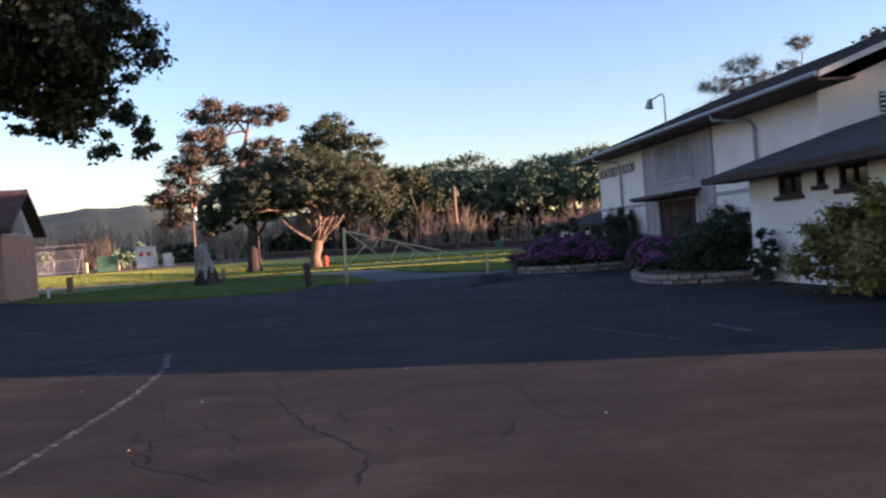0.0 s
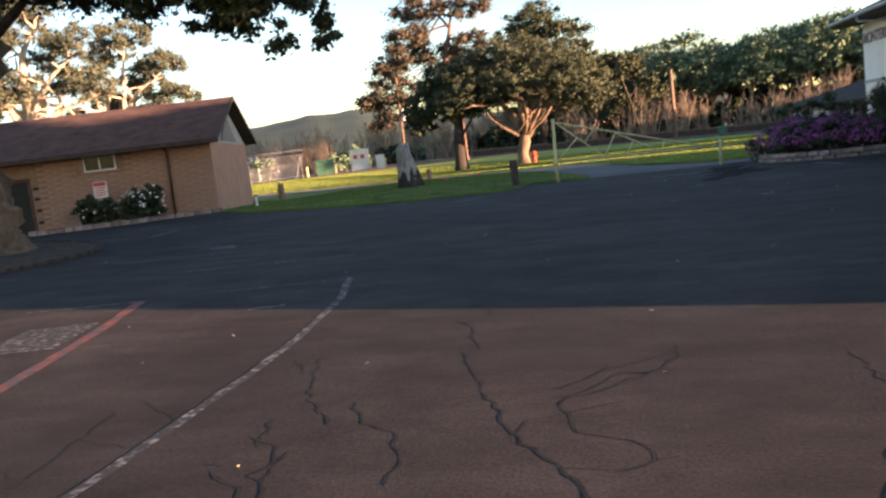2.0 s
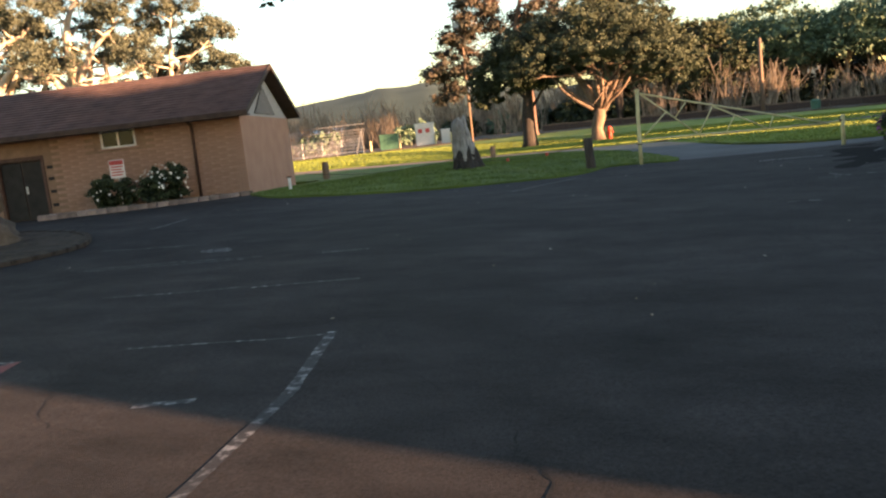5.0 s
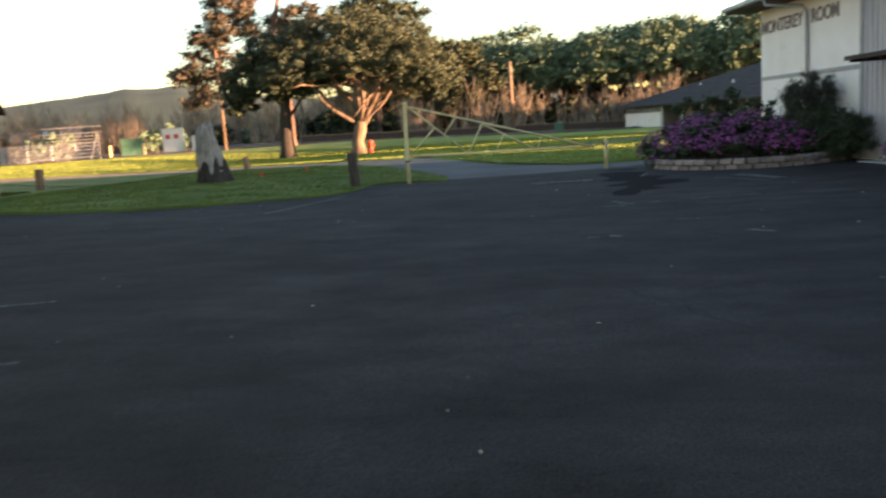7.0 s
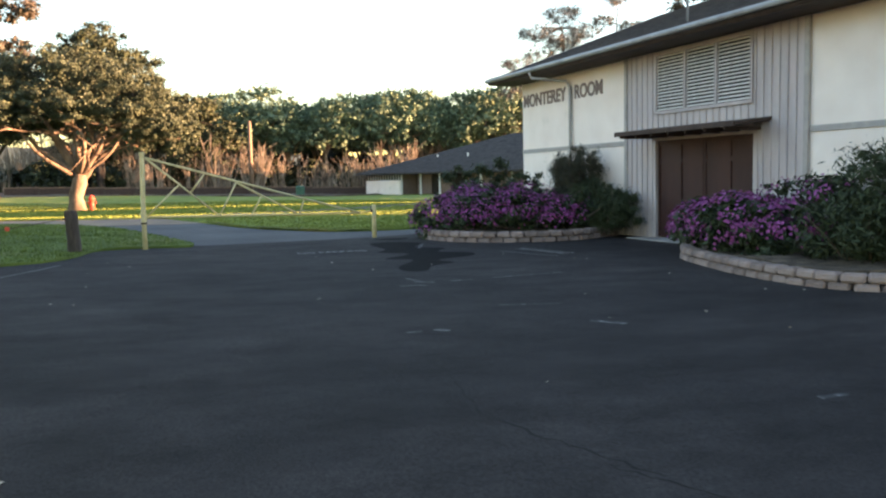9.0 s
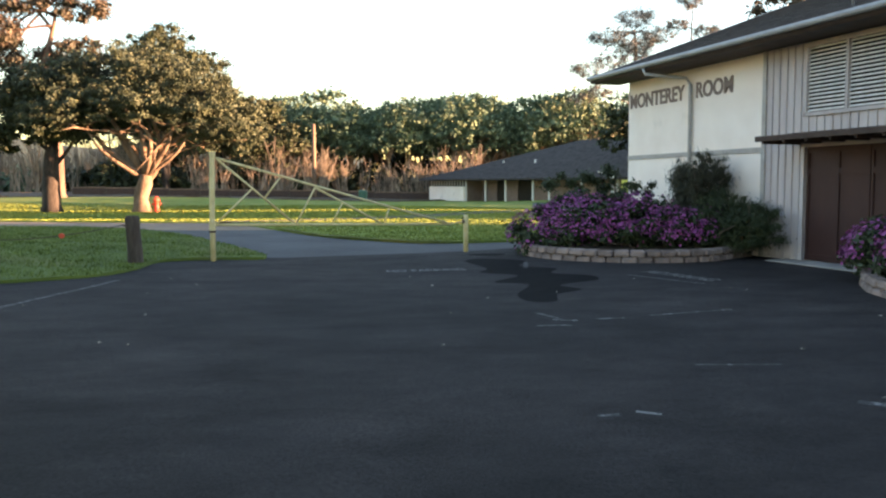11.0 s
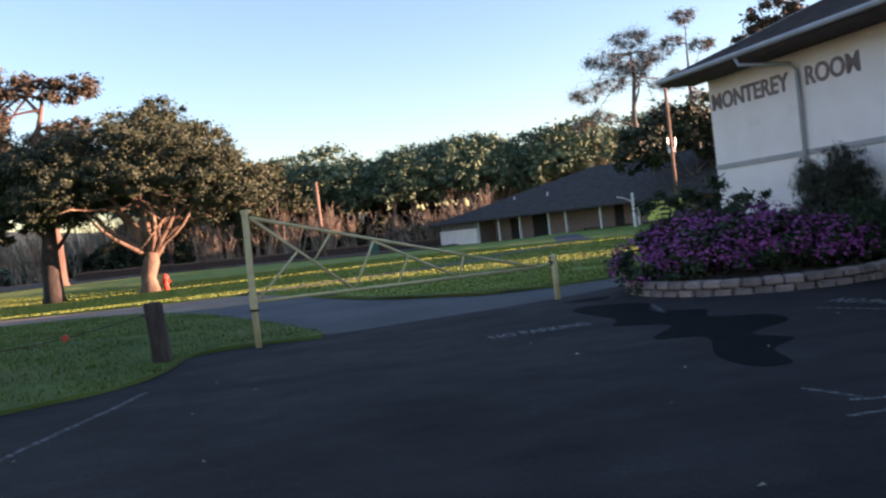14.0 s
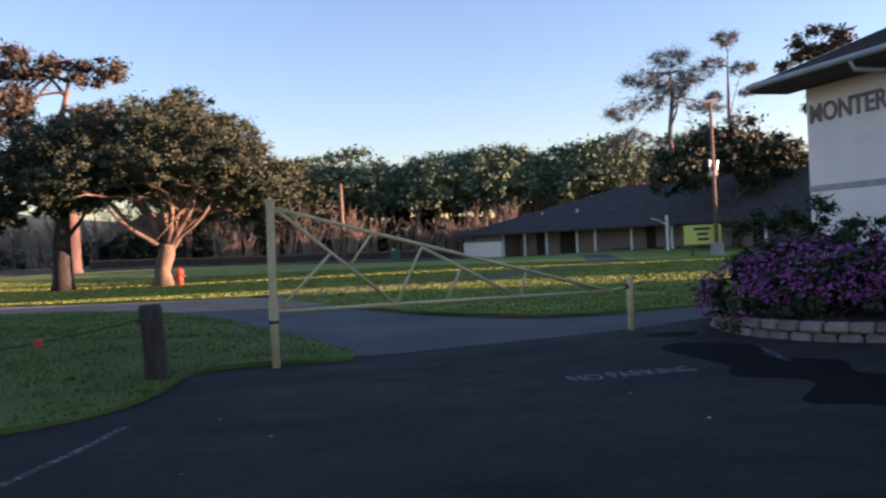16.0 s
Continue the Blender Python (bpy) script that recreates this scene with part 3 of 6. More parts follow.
tagged(sheet("woodland_floor", BANK_POLY, 2.0, 0.16, LITTER, 0.3, 0.25), "brown leaf litter under the trees", "ground", kind="structure")

# ---- main hall ----
HALL_RZ = -81.5
hall = thing("community_hall", (7.34, 38.1, 0), HALL_RZ, "cream stucco two-storey hall with grey boarded entrance bay", "building")
# in the hall's own frame: x along the front, y into the building, z up
L, DEPTH, EAVE = 17.5, 12.0, 4.5
for lo, hi in (((0, 0, -0.3), (5.75, 0.25, EAVE)), ((11.65, 0, -0.3), (L, 0.25, EAVE)), ((5.75, 0, 2.4), (11.65, 0.25, EAVE)), ((5.75, 0, -0.3), (6.97, 0.25, 2.4)), ((10.32, 0, -0.3), (11.65, 0.25, 2.4)),
               ((0, 0.25, -0.3), (0.25, DEPTH, EAVE)), ((0.25, DEPTH - 0.25, -0.3), (L - 0.25, DEPTH, EAVE)), ((L - 0.25, 0.25, -0.3), (L, DEPTH, EAVE))):
    part("wall", boxed(lo, hi), STUCCO, hall)
for u0 in (0, L - 0.25):
    bm = prism(bmesh.new(), [(0, EAVE), (DEPTH, EAVE), (DEPTH / 2, EAVE + DEPTH / 2 * 0.36)], lambda y, z, u0=u0: (u0, y, z), lambda y, z, u0=u0: (u0 + 0.25, y, z))
    part("gable", bm, STUCCO, hall)
bm = bmesh.new()
SL = 0.36
for sgn in (0, 1):
    y0, y1 = (-0.95, DEPTH / 2) if sgn == 0 else (DEPTH + 0.95, DEPTH / 2)
    z0, z1 = EAVE + 0.12 - 0.95 * SL + 0.28, EAVE + 0.4 + DEPTH / 2 * SL
    prism(bm, [(y0, z0), (y1, z1), (y1, z1 + 0.12), (y0, z0 + 0.12)], lambda y, z: (-0.6, y, z), lambda y, z: (L + 1.6, y, z))
roof = part("roof", bm, ROOF, hall, "dark shingle roof")
for k in range(26):
    y = -0.95 + k * 0.27
    z = EAVE + 0.12 - 0.95 * SL + 0.28 + (y + 0.95) / (DEPTH / 2 + 0.95) * (0.28 - 0.28 + 0.95 * SL + DEPTH / 2 * SL) + 0.125
    part("shingle_course", box(bmesh.new(), (-0.62, y, z - 0.02), (L + 1.62, y + 0.06, z + 0.012)), ROOF, roof)
bm = boxed((-0.55, -0.9, EAVE + 0.0), (L + 1.5, 0.0, EAVE + 0.05))
part("soffit", bm, DARK_TRIM, hall)
bm = tube(bmesh.new(), [(-0.6, -1.0, EAVE + 0.14), (L + 1.6, -1.0, EAVE + 0.14)], 0.065, 10)
part("gutter", bm, GUTTER, hall, "grey metal gutter")
part("fascia", boxed((-0.6, -0.94, EAVE + 0.02), (L + 1.6, -0.9, EAVE + 0.24), 0.01), DARK_TRIM, hall)
for u0 in (-0.62, L + 1.6):
    bm = bmesh.new()
    for a, b in (((-0.95, EAVE + 0.06), (DEPTH / 2, EAVE + 0.4 + DEPTH / 2 * SL)), ((DEPTH + 0.95, EAVE + 0.06), (DEPTH / 2, EAVE + 0.4 + DEPTH / 2 * SL))):
        prism(bm, [(a[0], a[1]), (b[0], b[1]), (b[0], b[1] + 0.14), (a[0], a[1] + 0.14)], lambda y, z, u0=u0: (u0, y, z), lambda y, z, u0=u0: (u0 + 0.04, y, z))
    part("barge_board", bm, GUTTER, hall)
for u0, u1 in ((0.0, 5.74), (11.66, L)):
    part("band", boxed((u0, -0.03, 2.30), (u1, 0.0, 2.42), 0.008), BAND, hall, "grey trim band across the stucco")
# boarded bay: boards with battens, louvre, strip, door, canopy
for a, b, z0, z1 in ((5.75, 7.0, 0.0, EAVE), (10.25, 11.65, 0.0, EAVE), (7.0, 10.25, 2.6, 3.02), (7.0, 10.25, 4.42, EAVE)):
    part("board_panel", boxed((a, -0.035, z0), (b, -0.002, z1)), BOARD, hall)
for u in np.arange(5.78, 11.66, 0.215):
    short = 7.0 < u < 10.25
    part("batten", boxed((u - 0.022, -0.065, 2.62 if short else 0.02), (u + 0.022, -0.035, 3.0 if short else EAVE)), BOARD, hall)
for u in (5.76, 11.64):
    part("corner_board", boxed((u - 0.06, -0.075, 0.0), (u + 0.06, -0.002, EAVE), 0.006), BAND, hall)
louvre = part("louvre", boxed((7.0, -0.012, 3.02), (10.25, -0.004, 4.42)), DARK_VOID, hall, "white slatted louvre vent in three bays")
bm = bmesh.new()
for u in (7.02, 8.1, 9.14, 10.22):
    box(bm, (u - 0.035, -0.1, 3.0), (u + 0.035, -0.012, 4.44))
box(bm, (6.98, -0.1, 2.99), (10.26, -0.012, 3.06)), box(bm, (6.98, -0.1, 4.38), (10.26, -0.012, 4.46))
part("louvre_frame", bm, BOARD, louvre)
slat = mesh_of(box(bmesh.new(), (0, -0.03, -0.005), (0.95, 0.03, 0.005), 0, pose(0, 0, 0, 40)), "slat")
slat.materials.append(WHITE)
for u in (7.065, 8.15, 9.19):
    for z in np.arange(3.1, 4.37, 0.078):
        ob = part("slat", slat, WHITE, louvre)
        ob.location = (u, -0.05, z)
part("door_frame", box(box(boxed((6.9, -0.06, 0), (7.0, 0.1, 2.45)), (10.28, -0.06, 0), (10.38, 0.1, 2.45)), (6.9, -0.06, 2.36), (10.38, 0.1, 2.5)), BOARD, hall)
for n, (a, b) in enumerate(((7.0, 8.63), (8.65, 10.28))):
    leafd = part("door", boxed((a, 0.05, 0.03), (b, 0.1, 2.36)), DOOR_RED, hall, "dark red-brown panelled door leaf")
    w = (b - a) / 2
    for i in range(3):
        u = a + i * w
        part("stile", boxed((max(a, u - 0.06), 0.02, 0.03), (min(b, u + 0.06), 0.05, 2.36), 0.005), DOOR_RED, leafd)
    for z in (0.03, 1.8, 2.24):
        part("rail", boxed((a + 0.003, 0.024, z), (b - 0.003, 0.049, z + 0.12)), DOOR_RED, leafd)
bm = bmesh.new()
prism(bm, [(-1.0, 2.5), (0.0, 2.6), (0.0, 2.68), (-1.0, 2.55)], lambda y, z: (6.7, y, z), lambda y, z: (10.75, y, z))
canopy = part("canopy", bm, DARK_TRIM, hall, "dark brown sloping door canopy")
part("canopy_fascia", boxed((6.67, -1.04, 2.47), (10.78, -1.0, 2.58), 0.01), DARK_TRIM, canopy)
for u in np.arange(6.85, 10.7, 0.6):
    part("rafter", boxed((u - 0.03, -0.98, 2.42), (u + 0.03, -0.04, 2.5)), DARK_TRIM, canopy)
for u in (3.04, 14.46):
    bm = tube(bmesh.new(), [(u - 0.75, -0.98, EAVE + 0.08), (u - 0.7, -0.95, EAVE - 0.08), (u - 0.12, -0.12, EAVE - 0.22), (u, -0.07, EAVE - 0.4), (u, -0.07, 0.05)], 0.045, 8)
    part("downpipe", bm, GUTTER, hall, "grey metal downpipe", True)


def words(text, size, place, mat, name="lettering", parent=None, depth=0.006, width=1.0):
    c = bpy.data.curves.new(name, "FONT")
    c.body, c.size, c.extrude, c.align_x, c.offset = text, size, depth, "LEFT", 0.012 if parent else 0.0
    tmp = new(name, c)
    dg = bpy.context.evaluated_depsgraph_get()
    me = bpy.data.meshes.new_from_object(tmp.evaluated_get(dg))
    bpy.data.objects.remove(tmp)
    lo = min(v.co.x for v in me.vertices)
    hi = max(v.co.x for v in me.vertices)
    for v in me.vertices:
        v.co.x = (v.co.x - lo) / (hi - lo) * width
    me.materials.clear()
    me.materials.append(mat)
    ob = new(name, me)
    ob.parent = parent
    ob.matrix_basis = place
    return ob


words("MONTEREY", 0.54, pose(0.1, -0.012, 3.76, 90, 0, 0), LETTER_PORCH_SHADE, "lettering", hall, 0.01, 2.62)
words("ROOM", 0.54, pose(3.2, -0.012, 3.76, 90, 0, 0), LETTER_PORCH_SHADE, "lettering", hall, 0.01, 1.42)
vent = part("gable_vent", boxed((L, 1.6, 3.9), (L + 0.03, 2.6, 4.4)), DARK_VOID, hall)
for z in np.arange(3.95, 4.4, 0.12):
    part("slat", boxed((L + 0.02, 1.6, z), (L + 0.06, 2.6, z + 0.05)), WHITE, vent)
lamp = thing("roof_lamp", (0, 0, 0), 0, "grey gooseneck floodlight on the hall roof", "lamp")
lamp.matrix_world = hall.matrix_world @ pose(8.1, 0.0, EAVE + 0.3) @ Matrix.Diagonal((0.8, 0.8, 0.8, 1))
part("pole", tube(bmesh.new(), [(0, 0, -0.1), (0, 0, 1.5), (-0.1, 0, 1.72), (-0.35, 0, 1.8), (-1.6, 0, 1.72)], 0.035, 8), GUTTER, lamp, "", True)
part("lamp_head", tube(bmesh.new(), [(-1.55, 0, 1.78), (-1.75, 0, 1.7), (-1.8, 0, 1.5), (-1.84, 0, 1.42)], [0.06, 0.14, 0.17, 0.21], 12), GUTTER, lamp, "", True)
for u, yy, s in ((15.0, 4.0, 0.09), (18.2, 3.2, 0.12)):
    flue = thing("roof_flue", (0, 0, 0), 0, "grey metal roof flue with a cap", "flue")
    flue.matrix_world = hall.matrix_world @ pose(u, yy, EAVE + 0.45 + yy * SL)
    part("pipe", tube(bmesh.new(), [(0, 0, -0.1), (0, 0, 0.45)], s, 10), GUTTER, flue)
    part("cap", tube(bmesh.new(), [(0, 0, 0.47), (0, 0, 0.56)], s * 1.35, 10), GUTTER, flue)

# ---- annex ----
annex = thing("annex", (0, 0, 0), 0, "low cream stucco annex with a dark hipped roof", "building")
annex.matrix_world = hall.matrix_world @ pose(0.62, 0, -0.1)
AF = -1.5
WIN = [(17.47, 18.48, 2.1, 2.6), (19.03, 19.38, 2.24, 2.6), (19.83, 20.79, 2.12, 2.6)]
cuts = sorted({16.1, 28.5, *[w[0] for w in WIN], *[w[1] for w in WIN]})
for a, b in zip(cuts, cuts[1:]):
    w = [v for v in WIN if abs(v[0] - a) < 1e-6]
    if w:
        part("wall", boxed((a, AF, -0.3), (b, AF + 0.2, w[0][2])), STUCCO, annex)
        part("wall", boxed((a, AF, w[0][3]), (b, AF + 0.2, 2.7)), STUCCO, annex)
    else:
        part("wall", boxed((a, AF, -0.3), (b, AF + 0.2, 2.7)), STUCCO, annex)
for lo, hi in (((16.1, AF + 0.2, -0.3), (16.3, -0.01, 2.7)), ((28.3, AF + 0.2, -0.3), (28.5, 9, 2.7)), ((17.6, 8.8, -0.3), (28.3, 9, 2.7))):
    part("wall", boxed(lo, hi), STUCCO, annex)
EZ, O = 2.6, 0.85
bm = bmesh.new()
P = [bm.verts.new(p) for p in ((15.3, AF - O, EZ), (29.3, AF - O, EZ), (29.3, 9.8, EZ), (17.7, 9.8, EZ), (15.3, -0.004, EZ), (17.7, -0.004, EZ),
                               (15.3, AF - O, EZ + 0.12), (29.3, AF - O, EZ + 0.12), (29.3, 9.8, EZ + 0.12), (17.7, 9.8, EZ + 1.0), (16.2, -0.004, EZ + 0.62), (17.7, -0.004, EZ + 0.98),
                               (19.6, 3.6, EZ + 1.95), (24.0, 3.6, EZ + 1.95), (15.3, -0.004, EZ + 0.12))]
for f in ((0, 6, 7, 1), (1, 7, 8, 2), (4, 5, 1, 0), (5, 3, 2, 1), (6, 11, 12, 13, 7), (7, 13, 8), (6, 10, 11), (6, 14, 10), (0, 4, 14, 6), (11, 9, 12), (9, 8, 13, 12), (5, 11, 9, 3), (3, 9, 8, 2), (4, 10, 14), (4, 5, 11, 10)):
    bm.faces.new([P[i] for i in f])
bmesh.ops.recalc_face_normals(bm, faces=bm.faces[:])
part("roof", bm, ROOF, annex, "dark shingle hipped roof")
part("fascia", boxed((15.28, AF - O - 0.03, EZ - 0.03), (29.32, AF - O, EZ + 0.14), 0.006), DARK_TRIM, annex)
part("soffit", boxed((15.35, AF - O + 0.02, EZ - 0.03), (29.3, AF, EZ - 0.004)), DARK_TRIM, annex)
for a, b, z0, z1 in WIN:
    win = part("window", box(box(box(boxed((a, AF + 0.02, z0), (a + 0.06, AF + 0.12, z1)), (b - 0.06, AF + 0.02, z0), (b, AF + 0.12, z1)), (a, AF + 0.02, z1 - 0.06), (b, AF + 0.12, z1)), (a, AF + 0.02, z0), (b, AF + 0.12, z0 + 0.06)), DARK_TRIM, annex, "small dark-framed window")
    part("pane", boxed((a + 0.06, AF + 0.08, z0 + 0.06), (b - 0.06, AF + 0.09, z1 - 0.06)), GLASS, win)
    part("sill", boxed((a - 0.08, AF - 0.09, z0 - 0.1), (b + 0.08, AF, z0), 0.01), DARK_TRIM, win)
    if b - a > 0.6:
        part("mullion", boxed(((a + b) / 2 - 0.025, AF + 0.03, z0 + 0.06), ((a + b) / 2 + 0.025, AF + 0.08, z1 - 0.06)), DARK_TRIM, win)

# ---- hut ----
hut = thing("hut", (-15.95, 30.0, 0), 200, "tan masonry hut with a brown shingle gable roof", "building")
# in the hut's own frame: x along the front away from the corner, y towards the front, z up
HL, HW, HE, HB = 19.0, 7.0, 3.02, 0.2
bm = bmesh.new()
box(bm, (0, -HW, HB), (0.2, 0, HE)), box(bm, (HL - 0.2, -HW, HB), (HL, 0, HE)), box(bm, (0.2, -HW, HB), (HL - 0.2, -HW + 0.2, HE))
part("side_wall", bm, GABLE, hut, "smooth pinkish tan gable wall")
bm = bmesh.new()
for a, b, z0, z1 in ((0.2, 3.5, HB, HE), (3.5, 4.66, HB, 2.42), (4.66, 6.7, HB, HE), (6.7, 8.25, 2.36, HE), (8.25, HL - 0.2, HB, HE)):
    box(bm, (a, -0.2, z0), (b, -0.012, z1))
front = part("front_wall", bm, MORTAR, hut, "tan masonry wall in thin courses")
HR = 1.65
for u0, u1 in ((0.0, 0.2), (HL - 0.2, HL)):
    bm = bmesh.new()
    prism(bm, [(0, HE), (-HW, HE), (-HW / 2, HE + HR)], lambda y, z: (u0 + 0.03, y, z), lambda y, z: (u1, y, z))
    gable = part("gable", bm, BAND, hut, "pale grey boarded gable")
    if u0 == 0:
        bm = bmesh.new()
        prism(bm, [(-HW / 2 + 1.5, HE + 0.1), (-HW / 2 - 1.5, HE + 0.1), (-HW / 2, HE + 1.15)], lambda y, z: (0.0, y, z), lambda y, z: (0.03, y, z))
        part("gable_vent", bm, DARK_VOID, gable)
        for y in np.arange(-1.3, 1.31, 0.26):
            part("slat", boxed((-0.03, y - HW / 2 - 0.035, HE + 0.1), (0.0, y - HW / 2 + 0.035, HE + 1.13 - 0.7 * abs(y))), BAND, gable)
bm = bmesh.new()
for ya, yb in ((0.62, -HW / 2), (-HW - 0.62, -HW / 2)):
    z0, z1 = HE + 0.1, HE + HR + 0.22
    prism(bm, [(ya, z0 - 0.1), (yb, z1 - 0.1), (yb, z1), (ya, z0)], lambda y, z: (-0.38, y, z), lambda y, z: (HL + 0.5, y, z))
hroof = part("roof", bm, HUT_ROOF, hut, "brown shingle roof")
for k in range(18):
    t = k / 18
    y, z = 0.62 + (-HW / 2 - 0.62) * t, HE + 0.1 + (HR + 0.12) * t
    part("shingle_course", boxed((-0.39, y - 0.05, z - 0.01), (HL + 0.51, y + 0.02, z + 0.018)), HUT_ROOF, hroof)
part("fascia", boxed((-0.38, 0.6, HE - 0.06), (HL + 0.5, 0.66, HE + 0.11), 0.006), DARK_TRIM, hut)
part("soffit", boxed((-0.36, 0.0, HE - 0.04), (HL + 0.48, 0.6, HE)), DARK_TRIM, hut)
bm = bmesh.new()
for ya in (0.62, -HW - 0.62):
    prism(bm, [(ya, HE - 0.06), (-HW / 2, HE + HR + 0.06), (-HW / 2, HE + HR + 0.24), (ya, HE + 0.12)], lambda y, z: (-0.42, y, z), lambda y, z: (-0.38, y, z))
part("barge_board", bm, DARK_TRIM, hut)
part("downpipe", tube(bmesh.new(), [(1.6, 0.55, HE), (1.6, 0.1, HE - 0.15), (1.6, 0.06, HE - 0.35), (1.6, 0.06, 0.4)], 0.05, 8), PIPE_BROWN, hut, "brown downpipe", True)
bm = bmesh.new()
for a, b, z0, z1 in ((3.5, 3.56, 2.44, 3.0), (4.6, 4.66, 2.44, 3.0), (4.05, 4.11, 2.44, 3.0), (3.5, 4.66, 2.42, 2.48), (3.5, 4.66, 2.95, 3.01)):
    box(bm, (a, -0.1, z0), (b, 0.012, z1))
hwin = part("window", bm, WHITE, hut, "white-framed sliding window")
for a, b in ((3.56, 4.05), (4.11, 4.6)):
    part("pane", boxed((a, -0.05, 2.48), (b, -0.04, 2.95)), GLASS, hwin)
part("sill", boxed((3.4, -0.05, 2.36), (4.76, 0.05, 2.42), 0.01), BLOCK, hwin)
hdoor = part("door", boxed((6.76, -0.16, 0.3), (8.2, -0.1, 2.34)), DARK_TRIM, hut, "dark brown double door in shade")
for a, b in ((6.8, 7.46), (7.5, 8.16)):
    part("door_panel", boxed((a, -0.1, 0.4), (b, -0.07, 2.28), 0.01), DARK_VOID, hdoor)
part("handle", boxed((7.36, -0.07, 1.25), (7.42, -0.02, 1.5), 0.005), GALV, hdoor)
part("door_frame", box(box(boxed((6.66, -0.18, 0.25), (6.76, 0.03, 2.4)), (8.2, -0.18, 0.25), (8.3, 0.03, 2.4)), (6.66, -0.18, 2.34), (8.3, 0.03, 2.46)), PIPE_BROWN, hut)
for z in (0.75, 1.2, 1.62, 2.0):
    part("hinge", boxed((6.4, -0.01, z), (6.58, 0.02, z + 0.1)), DARK_VOID, hut)

# ---- swing gate ----
g = Vector((5.72, 1.79, 0)).normalized()
GATE_RZ = math.degrees(math.atan2(g.y, g.x))
gate = thing("swing_gate", (-3.8, 33.05, 0.0), GATE_RZ, "pale yellow steel tube swing gate, closed across the lane", "gate")
part("post", tube(bmesh.new(), [(0, 0, -0.3), (0.005, 0, 1.2), (0.03, 0, 2.22), (0.03, 0, 2.3)], [0.055, 0.055, 0.055, 0.055], 14), YELLOW, gate, "", True)
part("post_cap", tube(bmesh.new(), [(0.03, 0, 2.26), (0.03, 0, 2.33)], 0.068, 14), YELLOW, gate)
part("sleeve", tube(bmesh.new(), [(0.0, 0, 0.72), (0.0, 0, 0.94)], 0.066, 14), YELLOW, gate)
part("lower_collar", tube(bmesh.new(), [(0.0, 0, 0.66), (0.0, 0, 0.7)], 0.068, 14), DARK_TRIM, gate)
for name, a, b, r in (("top_rail", (0.1, 2.2), (5.56, 0.69), 0.026), ("bottom_rail", (0.07, 0.82), (5.56, 0.69), 0.026), ("brace", (0.11, 2.19), (1.76, 0.79), 0.023), ("brace", (2.22, 1.58), (3.78, 0.75), 0.023),
                      ("strut", (0.07, 0.83), (0.85, 1.57), 0.02), ("strut", (1.11, 1.37), (1.44, 1.79), 0.02), ("strut", (1.78, 0.79), (2.22, 1.58), 0.02), ("strut", (2.59, 0.77), (2.85, 1.24), 0.02), ("strut", (3.85, 0.76), (3.97, 1.1), 0.02)):
    part(name, bar((a[0], 0, a[1]), (b[0], 0, b[1]), r), YELLOW, gate, "", True)
part("latch", bar((5.5, 0, 0.69), (5.92, 0, 0.74), 0.018), YELLOW, gate)
latch = thing("gate_post", (1.89, 34.83, 0), GATE_RZ, "short pale yellow latch post standing in asphalt", "post")
part("post", tube(bmesh.new(), [(0, 0, -0.3), (0, 0, 0.86), (0, 0, 0.9)], [0.058, 0.058, 0.045], 14), YELLOW, latch, "", True)
part("hasp", boxed((-0.1, -0.05, 0.7), (-0.05, 0.05, 0.78), 0.01), DARK_TRIM, latch)
part("ring", tube(bmesh.new(), [(-0.06, 0, 0.74), (-0.1, 0, 0.82), (-0.04, 0, 0.86)], 0.012, 6), DARK_TRIM, latch)


def bollard(at, hgt, r, lean):
    ob = thing("wooden_bollard", (*at, lev(*at)), random.uniform(0, 90), "dark weathered wooden bollard at the lawn edge", "bollard")
    bm = tube(bmesh.new(), [(0, 0, -0.3), (0, 0, 0.3), (lean, 0, hgt * 0.7), (lean * 1.4, 0, hgt - 0.05), (lean * 1.4, 0, hgt)], [r * 1.05, r, r * 0.97, r * 0.93, r * 0.75], 14)
    for v in bm.verts:
        v.co += Vector((v.co.x, v.co.y, 0)) * 0.25 * noise.noise(v.co * 5)
    part("post", bm, OLD_WOOD, ob, "", False)
    part("hook", tube(bmesh.new(), [(-r * 0.8, 0, hgt * 0.84), (-r * 1.6, 0.02, hgt * 0.8), (-r * 2.0, 0.02, hgt * 0.83)], 0.014, 6), DARK_TRIM, ob)
    return ob


bollard((-5.24, 32.5), 0.98, 0.15, -0.03)
# slack cable with red markers along the lawn edge
cable = thing("cable", (0, 0, 0), 0, "thin slack cable with small red reflectors above the lawn", "cable")
ends = [(-5.31, 32.41, lev(-5.31, 32.41) + 0.82), (-9.12, 31.21, lev(-9.12, 31.21) + 0.55), (-14.54, 30.23, lev(-14.54, 30.23) + 0.55)]
pts = []
for a, b in zip(ends, ends[1:]):
    for k in range(10):
        t = k / 10
        pts.append(Vector(a).lerp(Vector(b), t) - Vector((0, 0, 0.22 * math.sin(math.pi * t))))
part("wire", tube(bmesh.new(), pts, 0.008, 5), DARK_TRIM, cable)
for k in (3, 6):
    m = pts[k]
    part("reflector", tube(bmesh.new(), [m + Vector((0, -0.02, -0.0)), m + Vector((0, 0.02, 0.0))], 0.05, 12), HYDRANT_RED, cable, "small red reflector")
stump = thing("tree_stump", (-9.66, 33.71, lev(-9.66, 33.71)), 0, "tall grey weathered tree stump with flared base on the lawn", "stump")
bm = bmesh.new()
